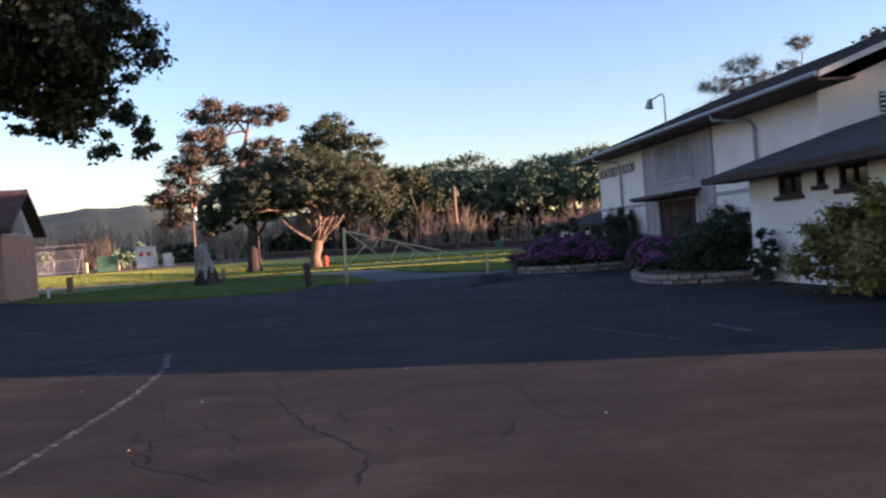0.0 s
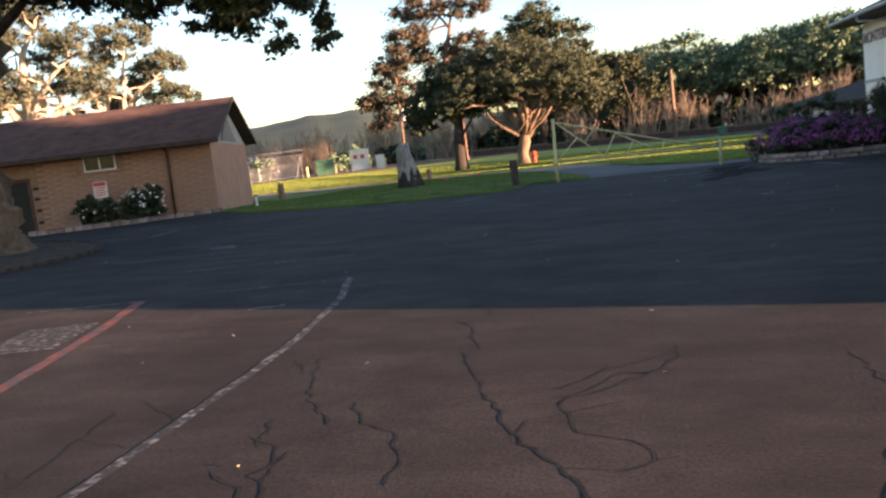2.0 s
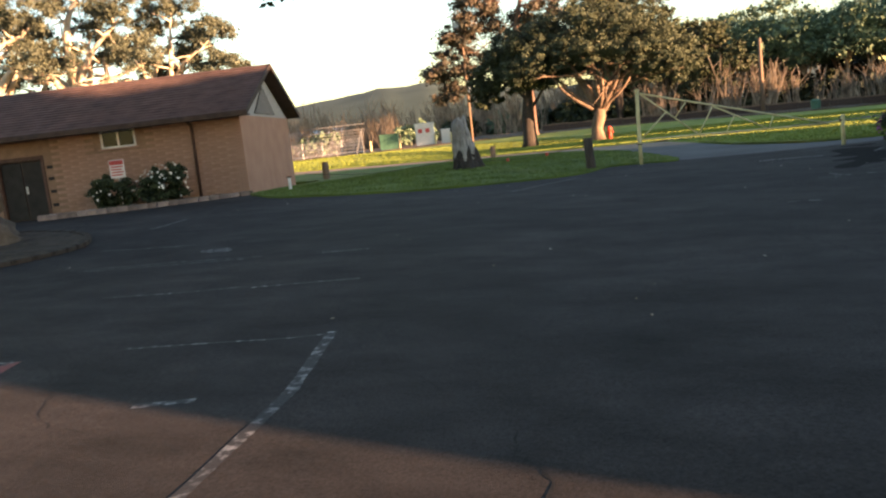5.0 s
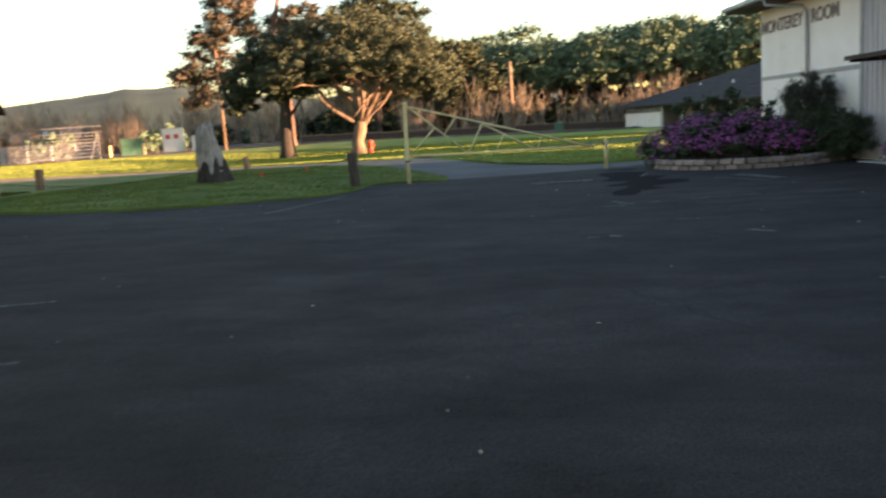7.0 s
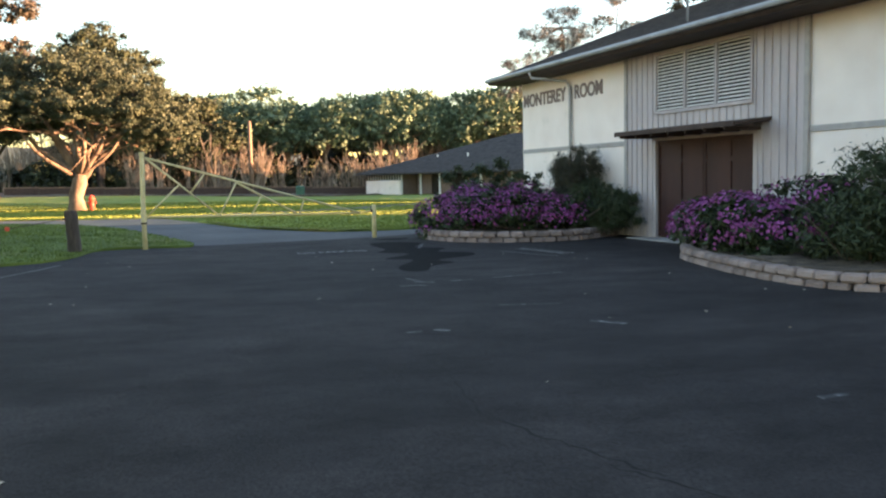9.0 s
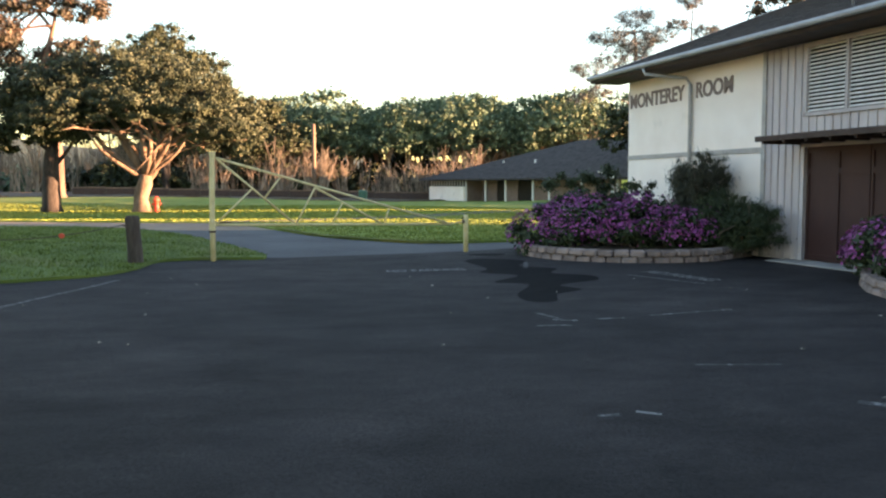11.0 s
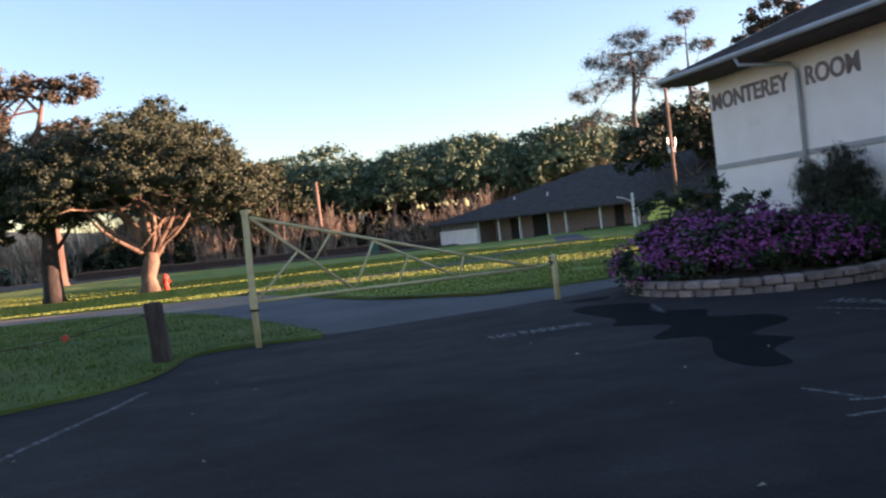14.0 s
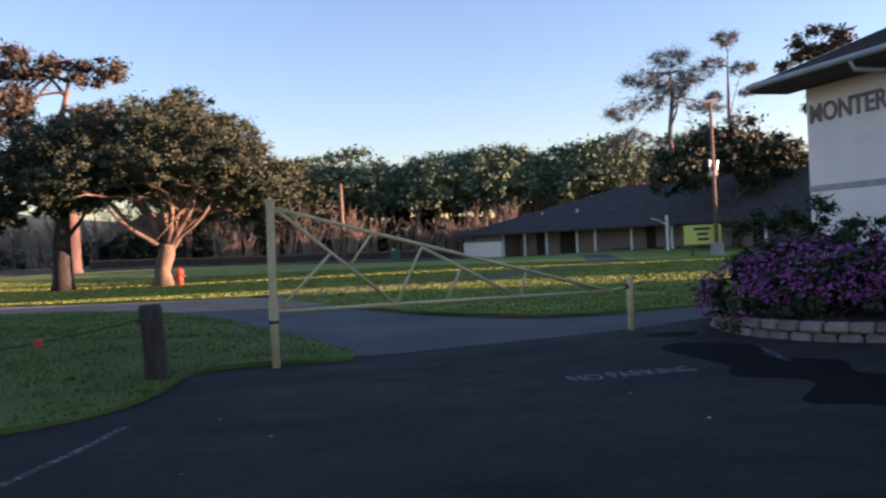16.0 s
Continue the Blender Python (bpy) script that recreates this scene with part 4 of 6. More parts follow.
levels_ = [(-0.15, 0.54), (0.02, 0.5), (0.12, 0.46), (0.25, 0.42), (0.4, 0.385), (0.6, 0.37), (0.8, 0.34), (1.0, 0.32), (1.2, 0.3), (1.4, 0.28), (1.55, 0.26), (1.68, 0.22), (1.76, 0.12)]
tube(bm, [(-0.11 * z, 0, z) for z, r in levels_], [r for z, r in levels_], 36)
for v in bm.verts:
    a = math.atan2(v.co.y, v.co.x)
    k = 0.2 * math.sin(a * 6 + 1) * max(0, 0.7 - v.co.z) + 0.13 * noise.noise(Vector((a * 3, a * 2, v.co.z * 0.8))) + 0.1 * noise.noise(v.co * 6)
    v.co.x += k * math.cos(a) * 0.6
    v.co.y += k * math.sin(a) * 0.6
    v.co.z += 0.3 * noise.noise(Vector((v.co.x * 6, v.co.y * 6, 3))) * (v.co.z > 1.5)
part("wood", bm, STUMP, stump)
bm = bmesh.new()
roots = [(-0.15, 0.58), (0.02, 0.54), (0.12, 0.495), (0.25, 0.45), (0.42, 0.405), (0.58, 0.38)]
tube(bm, [(-0.11 * z, 0, z) for z, r in roots], [r for z, r in roots], 36)
for v in bm.verts:
    a = math.atan2(v.co.y, v.co.x)
    k = 0.2 * math.sin(a * 6 + 1) * max(0, 0.7 - v.co.z) + 0.13 * noise.noise(Vector((a * 3, a * 2, v.co.z * 0.8))) + 0.1 * noise.noise(v.co * 6)
    v.co.x += k * math.cos(a) * 0.6
    v.co.y += k * math.sin(a) * 0.6
    if v.co.z > 0.2:
        v.co.z += (0.16 * math.sin(a * 6 + 1) + 0.4 * noise.noise(Vector((a * 2.5, 2, 5)))) * (v.co.z - 0.2) * 2
part("root_bark", bm, ROOT_BARK, stump, "dark ragged bark round the base")
for p, hgt, mat_, nm, lab in (((-14.16, 29.63), 0.42, WHITE, "marker_post", "short white pipe marker by the hut corner"), ((-17.08, 36.96), 0.75, POLE_WOOD, "wooden_post", "short brown wooden post on the lawn"), ((-13.21, 47.16), 0.6, POLE_WOOD, "wooden_post", "short brown wooden post by the dirt path")):
    ob = thing(nm, (*p, lev(*p)), 0, lab, "post")
    part("post", tube(bmesh.new(), [(0, 0, -0.2), (0, 0, hgt)], 0.045 if mat_ is WHITE else 0.14, 10), mat_, ob)
    if mat_ is WHITE:
        part("cap", boxed((-0.07, -0.05, hgt), (0.07, 0.05, hgt + 0.05), 0.01), PIPE_BROWN, ob)

# ---- planters and flowers ----
def planter(outline, label, height, courses, base):
    """Two courses of split-face blocks along a curve, and the soil behind them."""
    ob = thing("planter_wall", (0, 0, 0), 0, label, "retaining wall")
    fine = [np.array(p, float) for p in outline]
    dense = []
    for i in range(len(fine) - 1):
        p = [fine[max(i - 1, 0)], fine[i], fine[i + 1], fine[min(i + 2, len(fine) - 1)]]
        for s in range(24):
            t = s / 24
            dense.append(0.5 * (2 * p[1] + (p[2] - p[0]) * t + (2 * p[0] - 5 * p[1] + 4 * p[2] - p[3]) * t * t + (3 * p[1] - p[0] - 3 * p[2] + p[3]) * t ** 3))
    dense.append(fine[-1])
    dense = np.array(dense)
    run = np.concatenate([[0], np.cumsum(np.hypot(*np.diff(dense, axis=0).T))])
    meshes = []
    hgt = height / courses
    for k in range(5):
        bm = boxed((-0.15, -0.12, 0), (0.15, 0.12, hgt - 0.01), 0.03)
        for v in bm.verts:
            v.co += Vector([0.022 * noise.noise(v.co * 9 + Vector((k * 3, j * 5, 0))) for j in range(3)])
        me = mesh_of(bm, "block")
        me.materials.append(RETAIN)
        meshes.append(me)
    for c in range(courses):
        s = 0.15 + 0.15 * (c % 2)
        while s < run[-1]:
            x, y = np.interp(s, run, dense[:, 0]), np.interp(s, run, dense[:, 1])
            x2, y2 = np.interp(s + 0.1, run, dense[:, 0]), np.interp(s + 0.1, run, dense[:, 1])
            b = part("block", random.choice(meshes), RETAIN, ob)
            b.matrix_basis = pose(x + random.uniform(-0.012, 0.012), y + random.uniform(-0.012, 0.012), base + c * hgt, random.uniform(-1, 1), random.uniform(-1, 1), math.degrees(math.atan2(y2 - y, x2 - x)) + random.uniform(-2, 2))
            s += 0.312
    return ob


planter([(3.34, 34.74), (3.17, 33.53), (3.5, 32.44), (4.27, 31.71), (5.28, 31.39), (6.28, 31.47), (7.06, 31.94), (7.98, 32.59)], "curved low wall of tan split-face blocks", 0.3, 2, -0.03)
planter([(7.8, 28.3), (6.98, 27.35), (6.38, 26.3), (6.1, 25.0), (5.94, 23.41), (6.17, 22.13), (6.92, 21.49), (7.74, 21.34), (8.43, 21.46)], "curved low wall of pale split-face blocks", 0.27, 2, -0.03)
for nm, poly in (("soil", [(3.49, 34.74), (3.37, 33.54), (3.64, 32.64), (4.36, 31.91), (5.27, 31.59), (6.27, 31.67), (7.65, 32.55), (8.31, 33.96), (7.96, 36.8), (4.21, 35.86)]),
                 ("soil", [(8.0, 28.1), (7.2, 27.25), (6.64, 26.3), (6.32, 25.0), (6.19, 23.42), (6.36, 22.33), (7.01, 21.69), (8.02, 21.49), (8.6, 21.76), (9.65, 24.17), (9.06, 28.72)])):
    tagged(sheet(nm, poly, 0.25, 0.22, LITTER, 0.3, 0.06), "dark planting soil behind the blocks", "soil", kind="structure")
tagged(sheet("doorstep", [(7.63, 31.45), (8.02, 28.39), (9.06, 28.52), (8.57, 31.68)], 0.3, 0.02, CONCRETE, 0.06), "pale concrete doorstep slab", "doorstep", kind="structure")


def flowers(at, lobes, seed, n):
    return shrub("daisy_bush", (*at, 0.18), lobes, int(n * 5.5), 0.055, SHRUB_LEAF, "mounded bush covered in magenta daisies", seed, int(n * 1.7), FLOWER, 0.037, 30, 0.3, 1.3, "magenta daisy bushes in the planters")


flowers((4.22, 33.56), [(-0.6, 0.3, 0.3, 0.85, 0.9, 0.6), (0.1, -0.5, 0.45, 0.9, 0.8, 0.6), (0.3, 0.6, 0.5, 0.9, 0.9, 0.7)], 11, 2600)
flowers((5.64, 32.8), [(-0.4, -0.2, 0.5, 0.8, 0.7, 0.55), (0.4, -0.3, 0.4, 0.75, 0.6, 0.5), (0.1, 0.7, 0.6, 0.9, 0.8, 0.6)], 12, 1800)
flowers((6.65, 32.52), [(-0.2, -0.1, 0.35, 0.6, 0.55, 0.5), (0.4, 0.4, 0.4, 0.6, 0.6, 0.55)], 13, 700)
flowers((7.42, 26.75), [(-0.2, 0.4, 0.35, 0.65, 0.75, 0.5), (0.3, -0.3, 0.42, 0.75, 0.8, 0.55)], 14, 1600)
flowers((6.99, 25.33), [(-0.2, 0.3, 0.45, 0.7, 0.9, 0.55), (0.1, -0.7, 0.4, 0.7, 0.8, 0.5)], 15, 1500)
flowers((8.17, 25.79), [(0, 0, 0.75, 0.6, 0.9, 0.5), (0.1, -1.1, 0.8, 0.6, 0.8, 0.5)], 16, 450)
plumes = [(-0.5, -0.3, 0.55, 0.6, 0.6, 0.5), (0.2, -0.8, 0.55, 0.6, 0.55, 0.5)] + [(0.75 * math.cos(k * 2.4) * (0.3 + 0.08 * k) - 0.1, 0.75 * math.sin(k * 2.4) * (0.3 + 0.08 * k) - 0.3, 1.2 + 0.1 * (k % 4), 0.2, 0.22, 0.65 + 0.06 * (k % 3)) for k in range(9)]
shrub("feathery_shrub", (7.31, 33.95, 0.2), plumes, 34000, 0.012, FEATHER, "feathery grey-green evergreen shrub beside the hall door", 21, clumps=40, clump=0.55, long=6.0, upright=1.4)
shrub("feathery_shrub", (7.06, 32.13, 0.2), [(0.2, 0.3, 0.5, 0.85, 0.7, 0.6), (0.55, -0.3, 0.45, 0.65, 0.6, 0.55), (0.3, 0.6, 0.8, 0.6, 0.6, 0.5)], 30000, 0.016, SHRUB_LEAF, "dark rounded evergreen shrub beside the hall door", 22, clumps=60, clump=0.4, long=4.0, upright=0.8)
shrub("dark_shrub", (5.01, 35.03, 0.2), [(-0.5, 0, 1.0, 0.75, 0.6, 0.65), (0.4, 0.2, 1.2, 0.8, 0.6, 0.65), (1.3, 0.1, 1.0, 0.65, 0.6, 0.55)], 14000, 0.04, SHRUB_LEAF, "dark bushy shrub at the hall corner", 23, clumps=26, clump=0.28, long=1.5)
shrub("dark_shrub", (8.02, 22.97, 0.2), [(0.0, 0.0, 0.8, 1.2, 1.0, 0.9), (0.5, 1.0, 0.9, 0.8, 0.9, 0.9), (0.2, -0.8, 0.7, 1.1, 0.8, 0.75), (-0.6, 0.3, 0.5, 0.8, 0.9, 0.6)], 30000, 0.026, SHRUB_LEAF, "large dark green evergreen shrub in the planter", 24, clumps=60, clump=0.32, long=2.6)
shrub("yellowing_shrub", (8.63, 15.63, 0), [(0.0, 0.4, 0.9, 1.15, 1.5, 1.0), (0.1, -1.4, 0.9, 1.15, 1.4, 1.05), (-0.1, 0.9, 0.6, 1.0, 1.2, 0.7), (0.1, 0.1, 1.4, 0.8, 1.2, 0.7)], 34000, 0.05, AUTUMN_LEAF, "large rounded yellow-green shrub by the annex", 25, clumps=40, clump=0.22, long=1.3)
shrub("climbing_shrub", (8.11, 19.92, 0), [(0, 0, 0.5, 0.35, 0.5, 0.45), (0.1, 0.2, 1.0, 0.25, 0.35, 0.3), (0.0, 0.5, 0.5, 0.2, 0.3, 0.35)], 900, 0.08, SHRUB_LEAF, "sparse leafy shrub against the annex wall", 26, 40, WHITE_FLOWER, 0.06)

# ---- bed in front of the hut ----
hm = hut.matrix_world.copy()
def hut_xy(u, v):
    p = hm @ Vector((u, v, 0))
    return (p.x, p.y)


planter([hut_xy(u, v) for u, v in ((6.3, 1.6), (5.0, 1.5), (3.5, 1.35), (2.0, 1.2), (0.8, 0.95), (-0.3, 0.6))], "long low edging of tan split-face blocks below the hut", 0.2, 1, 0.38)
tagged(sheet("soil", [hut_xy(u, v) for u, v in ((6.4, 0.02), (6.3, 1.5), (3.5, 1.25), (0.8, 0.85), (-0.2, 0.5), (-0.1, 0.02))], 0.25, 0.12, LITTER, 0.3, 0.05), "brown soil bed along the hut wall", "soil", kind="structure")
for (u, v), lob, sd in (((2.55, 0.8), [(0, 0, 0.5, 0.75, 0.7, 0.6), (0.15, 0.1, 0.72, 0.6, 0.55, 0.55)], 31), ((4.15, 0.85), [(0, 0, 0.45, 0.75, 0.6, 0.55), (-0.2, 0, 0.5, 0.6, 0.5, 0.5)], 32)):
    x, y = hut_xy(u, v)
    shrub("camellia_bush", (x, y, lev(x, y) + 0.1), lob, 15000, 0.055, SHRUB_LEAF, "dark glossy bush with white blossoms below the hut window", sd, 150 if sd == 31 else 60, WHITE_FLOWER, 0.055, 40, 0.24, group="white flowering bushes")
sign = thing("parking_sign", (0, 0, 0), 0, "faded red and white parking sign on a post", "sign")
x, y = hut_xy(3.87, 0.9)
sign.matrix_world = pose(x, y, lev(x, y), 0, 0, 20)
part("post", bar((0, 0.03, -0.1), (0, 0.03, 1.6), 0.025), GALV, sign)
plate = part("plate", boxed((-0.24, -0.012, 1.05), (0.24, 0.012, 1.62), 0.006), SIGN_WHITE, sign)
part("red_header", boxed((-0.22, -0.018, 1.46), (0.22, -0.0125, 1.6)), SIGN_RED, plate)
for k in range(4):
    part("text_bar", boxed((-0.19, -0.018, 1.38 - k * 0.085), (0.19 - 0.04 * (k % 2), -0.0125, 1.42 - k * 0.085)), SIGN_RED, plate)

# ---- large tree beside the lot ----
tree("spreading_tree", (-17.4, 20.6), [(0, 0, 0, 1.1), (0.0, 0, 0.6, 0.98), (0.0, 0, 1.4, 0.84), (0.05, 0.0, 2.2, 0.7), (0.1, 0.05, 3.4, 0.62), (0.45, 0.4, 4.8, 0.52), (0.85, 0.7, 6.2, 0.44), (1.1, 0.8, 7.4, 0.42)], (0.72, 0.25),
     [(4.15, -2.1, 7.0, 3.0, 3.0, 1.26), (7.05, -2.8, 6.4, 2.9, 2.8, 1.17), (9.55, -3.0, 5.8, 2.0, 1.8, 1.08), (10.75, -2.25, 4.6, 1.06, 1.02, 0.85), (10.1, -2.55, 4.55, 1.02, 0.94, 0.77), (11.4, -1.85, 4.3, 0.64, 0.64, 0.63), (6.35, 0.1, 7.8, 3.2, 2.6, 1.44), (9.1, -3.25, 5.02, 1.4, 1.2, 0.59), (7.85, -3.0, 5.35, 1.2, 1.2, 0.54), (3.35, -4.9, 7.6, 3.0, 3.0, 1.62), (1.35, 4.1, 9.2, 3.0, 2.6, 1.62), (11.3, -4.4, 6.5, 1.36, 1.8, 1.2), (9.95, -4.8, 6.3, 1.78, 2.1, 1.3), (11.1, -2.7, 6.1, 1.27, 1.4, 1.1)], 200000, 0.075, GREY_BARK, DARK_LEAF,
     "huge spreading tree with grey fissured trunk and dark crown", 41, clumps=70, clump=0.28, twigs=4, flare=1.4, gnarl=0.85)
BED = [(-13.61, 16.74), (-13.32, 18.08), (-13.28, 19.77), (-13.91, 21.02), (-15.35, 22.02), (-17.97, 22.52), (-20.92, 21.09), (-21.43, 16.85), (-19.13, 14.42), (-15.66, 14.9)]
tagged(sheet("soil", rounded(BED, 3), 0.3, 0.06, SOIL, 0.2, 0.05), "bare earth and leaf litter round the tree", "soil", kind="structure")
kerb = thing("kerb", (0, 0, 0), 0, "low dark kerb round the tree bed", "kerb")
ring = rounded(BED, 4)
for a, b in zip(ring, ring[1:] + ring[:1]):
    a, b = Vector((*a, 0)), Vector((*b, 0))
    k = part("kerb_stone", boxed((-(b - a).length / 2, -0.08, -0.1), ((b - a).length / 2, 0.06, 0.09), 0.02), ROOT_BARK, kerb)
    m = (a + b) / 2
    k.matrix_basis = pose(m.x, m.y, lev(m.x, m.y), 0, 0, math.degrees(math.atan2(b.y - a.y, b.x - a.x)))

# ---- trees of the park ----
tree("oak_tree", park(-9.2, 57.6), [(0, 0, 0, 0.4), (-0.05, 0, 0.8, 0.35), (0.1, 0, 1.4, 0.34), (0.2, 0, 1.8, 0.3)], (0.6, 0.18),
     [(-3.1, 0.2, 6.0, 1.9, 1.9, 1.5), (-1.2, -0.2, 6.4, 2.0, 2.0, 1.5), (0.8, -0.2, 6.3, 1.9, 2.0, 1.6), (2.6, -0.2, 5.6, 1.9, 1.8, 1.5), (4.0, 0, 4.6, 1.6, 1.6, 1.3), (5.1, 0, 3.6, 1.1, 1.3, 0.9), (-2.6, -1.6, 4.8, 1.5, 1.0, 0.8), (0.2, -1.7, 5.2, 1.6, 1.0, 0.9),
      (2.4, -1.5, 4.5, 1.5, 1.0, 0.8), (-3.9, -0.9, 4.3, 1.3, 1.0, 0.7), (3.7, -1.0, 4.0, 1.2, 0.9, 0.6), (0.3, 2.0, 5.6, 3.2, 2.0, 2.0), (-3, 1.8, 5.0, 2.0, 1.6, 1.6), (3, 1.8, 4.6, 1.8, 1.5, 1.4), (-4.4, 0.2, 4.8, 1.5, 1.5, 1.2)],
     200000, 0.063, BARK, OAK_LEAF, "broad domed oak with forked sunlit trunk on the lawn", 51, twigs=5, clumps=75, clump=0.24)
tree("dark_cypress", park(-13.4, 58.35), [(0, 0, 0, 0.42), (0, 0, 2, 0.38), (0.2, 0, 4, 0.25)], (0.5, 0.14),
     [(-0.8, 0.3, 5.5, 2.0, 2.0, 1.4), (1.0, 0.6, 5.8, 1.9, 2.0, 1.4), (-1.9, 0.1, 4.2, 1.6, 1.6, 1.1), (0.6, -0.3, 4.2, 1.8, 1.5, 1.1), (2.2, 0.8, 4.9, 1.7, 1.6, 1.3), (-2.4, 0.3, 3.2, 1.1, 1.2, 0.7)], 60000, 0.09, ROOT_BARK, DARK_LEAF, "dark dense cypress behind the oak", 52, clumps=60, clump=0.26)
tree("pine_tree", park(-18.2, 78.5), [(0, 0, 0, 0.5), (0, 0, 3, 0.44), (-0.3, 0, 6, 0.38), (-0.6, 0, 9, 0.28), (0.2, 0, 12, 0.18), (0.5, 0, 14, 0.08)], (0.35, 0.15),
     [(-6.2, 0, 8.4, 2.2, 2.0, 1.1), (-7.0, 0, 6.2, 2.0, 1.8, 1.1), (-3.6, 0, 11.3, 2.2, 2.0, 1.0), (-2.6, 0, 13.8, 2.5, 2.2, 1.0), (1.8, 0, 13.2, 1.7, 1.6, 0.9), (1.6, 0, 10.2, 1.9, 1.6, 0.9), (-1.3, 1, 9.2, 2.4, 2.0, 1.0), (-4.6, -1, 9.8, 1.8, 1.6, 0.8), (2.6, 0, 7.4, 2.0, 1.8, 1.0), (-7.2, 0, 4.4, 1.6, 1.4, 0.8), (-4.5, 0, 6.6, 1.8, 1.5, 0.9)],
     46000, 0.13, PINE_BARK, PINE_LEAF, "tall open pine with reddish limbs and sparse crown", 53, twigs=8, clumps=20, clump=0.42, flare=1.3, long=1.4)
tree("dark_cypress", park(-14.4, 104), [(0, 0, 0, 0.5), (0, 0, 4, 0.45), (0, 0, 9, 0.3)], (0.5, 0.2),
     [(0, 0, 14.8, 3.6, 3.2, 2.3), (-2.8, 0, 12.8, 2.8, 2.8, 2.2), (3.4, 0, 12.4, 3.2, 3.0, 2.6), (0, -1, 9.0, 4.4, 3.5, 2.6), (5.0, 0, 9.0, 2.6, 2.6, 2.2), (-4.4, 0, 9.4, 2.4, 2.4, 2.0)], 50000, 0.17, ROOT_BARK, DARK_LEAF, "tall dark cypress behind the oak", 54, clumps=60, clump=0.28)
tree("dark_cypress", park(-5.4, 105), [(0, 0, 0, 0.4), (0, 0, 3, 0.36), (0, 0, 6, 0.25)], (0.5, 0.17),
     [(0, 0, 8.6, 2.8, 2.6, 2.0), (-2.4, 0, 6.4, 2.4, 2.2, 1.9), (2.6, 0, 6.2, 2.6, 2.3, 1.9), (0, -0.8, 5.0, 2.6, 2.0, 1.6), (0, -0.6, 3.2, 3.2, 2.0, 1.4)], 34000, 0.17, ROOT_BARK, DARK_LEAF, "dark bushy cypress at the edge of the wood", 55, clumps=50, clump=0.28)
gum = [((-38.84, 46.05), 61, 1.22), ((-33.8, 48.37), 62, 1.0), ((-43.89, 43.94), 63, 1.25)]
for at, sd, k in gum:
    tree("gum_tree", at, [(0, 0, 0, 0.46 * k), (0.2, 0, 2.2 * k, 0.4 * k), (-0.1, 0, 4.0 * k, 0.36 * k), (0.3, 0, 6.5 * k, 0.26 * k)], (0.45, 0.3 * k),
         [(a * k, b * k, c * k, d * k, 1.5 * k, 0.9 * k) for a, b, c, d in ((-3.2, 0, 8.6, 1.6), (-1.0, 1, 10.4, 1.7), (1.5, -0.5, 11, 1.7), (3.4, 0, 9, 1.6), (0.6, 1.6, 8.6, 1.5), (-4.0, 0.5, 6.2, 1.3), (4.2, 0, 6.6, 1.5), (-2.0, 1.5, 7.2, 1.2), (2.4, 1.4, 7.4, 1.2))], 60000, 0.07, GUM_BARK, GUM_LEAF,
         "sunlit gum tree with pale twisting limbs behind the hut", sd, twigs=7, clumps=34, clump=0.34, group="gum trees behind the hut", long=1.4)
tree("oak_tree", park(27.5, 76), [(0, 0, 0, 0.32), (0.2, 0, 1.8, 0.28), (0, 0, 3.2, 0.24)], (0.6, 0.14),
     [(0, 0, 7.4, 3.0, 2.6, 1.8), (-3.2, 0, 6.0, 2.6, 2.4, 1.6), (3.2, 0, 6.2, 2.8, 2.4, 1.8), (-4.6, 0, 4.8, 1.6, 1.6, 1.0), (1.5, -0.6, 4.6, 2.0, 1.8, 1.0), (4.8, -0.5, 4.2, 1.4, 1.4, 1.2)], 18000, 0.19, GREY_BARK, DARK_LEAF, "dark leafy oak in front of the low building", 71, clumps=26)


tree("tall_pine", park(34.6, 100), [(0, 0, 0, 0.42), (0.2, 0, 6, 0.36), (-0.2, 0, 11, 0.28), (0.3, 0, 15, 0.2), (0.2, 0, 18, 0.1)], (0.4, 0.15),
     [(0.2, 0, 19.2, 2.4, 2.2, 0.8), (-2.8, 0, 17.2, 2.2, 2.0, 0.8), (2.8, 0, 17.4, 2.0, 1.9, 0.8), (-5.0, 0, 13.6, 1.9, 1.7, 0.7), (-2.0, 0.5, 14.6, 2.0, 1.8, 0.7), (3.8, 0, 14.0, 1.8, 1.6, 0.7), (-5.9, 0, 10.6, 1.4, 1.3, 0.5), (0.6, -0.4, 16.2, 2.2, 2.0, 0.8), (-3.8, 0, 11.4, 1.5, 1.4, 0.6), (3.0, 0, 11.4, 1.6, 1.4, 0.6)],
     30000, 0.055, HAZE_TWIG, HAZE_NEEDLE, "tall thin-crowned pine with dark open branches", 81, twigs=22, clumps=30, clump=0.6, long=2.0, flare=1.2, group="thin pines beyond the hall")
tree("tall_pine", park(43.5, 104), [(0, 0, 0, 0.34), (0.2, 0, 8, 0.28), (-0.1, 0, 14, 0.2), (0.1, 0, 20, 0.08)], (0.45, 0.1),
     [(0, 0, 22.0, 1.5, 1.4, 0.7), (-1.7, 0, 19.4, 1.4, 1.2, 0.6), (1.9, 0, 18.8, 1.5, 1.3, 0.6), (-1.3, 0, 15.8, 1.2, 1.1, 0.5), (2.5, 0, 16.2, 1.2, 1.1, 0.5), (0.4, 0, 13.2, 1.1, 1.0, 0.5)],
     12000, 0.06, HAZE_TWIG, HAZE_NEEDLE, "slender thin-crowned pine with dark open branches", 82, twigs=16, clumps=26, clump=0.6, long=2.0, flare=1.2, group="thin pines beyond the hall")
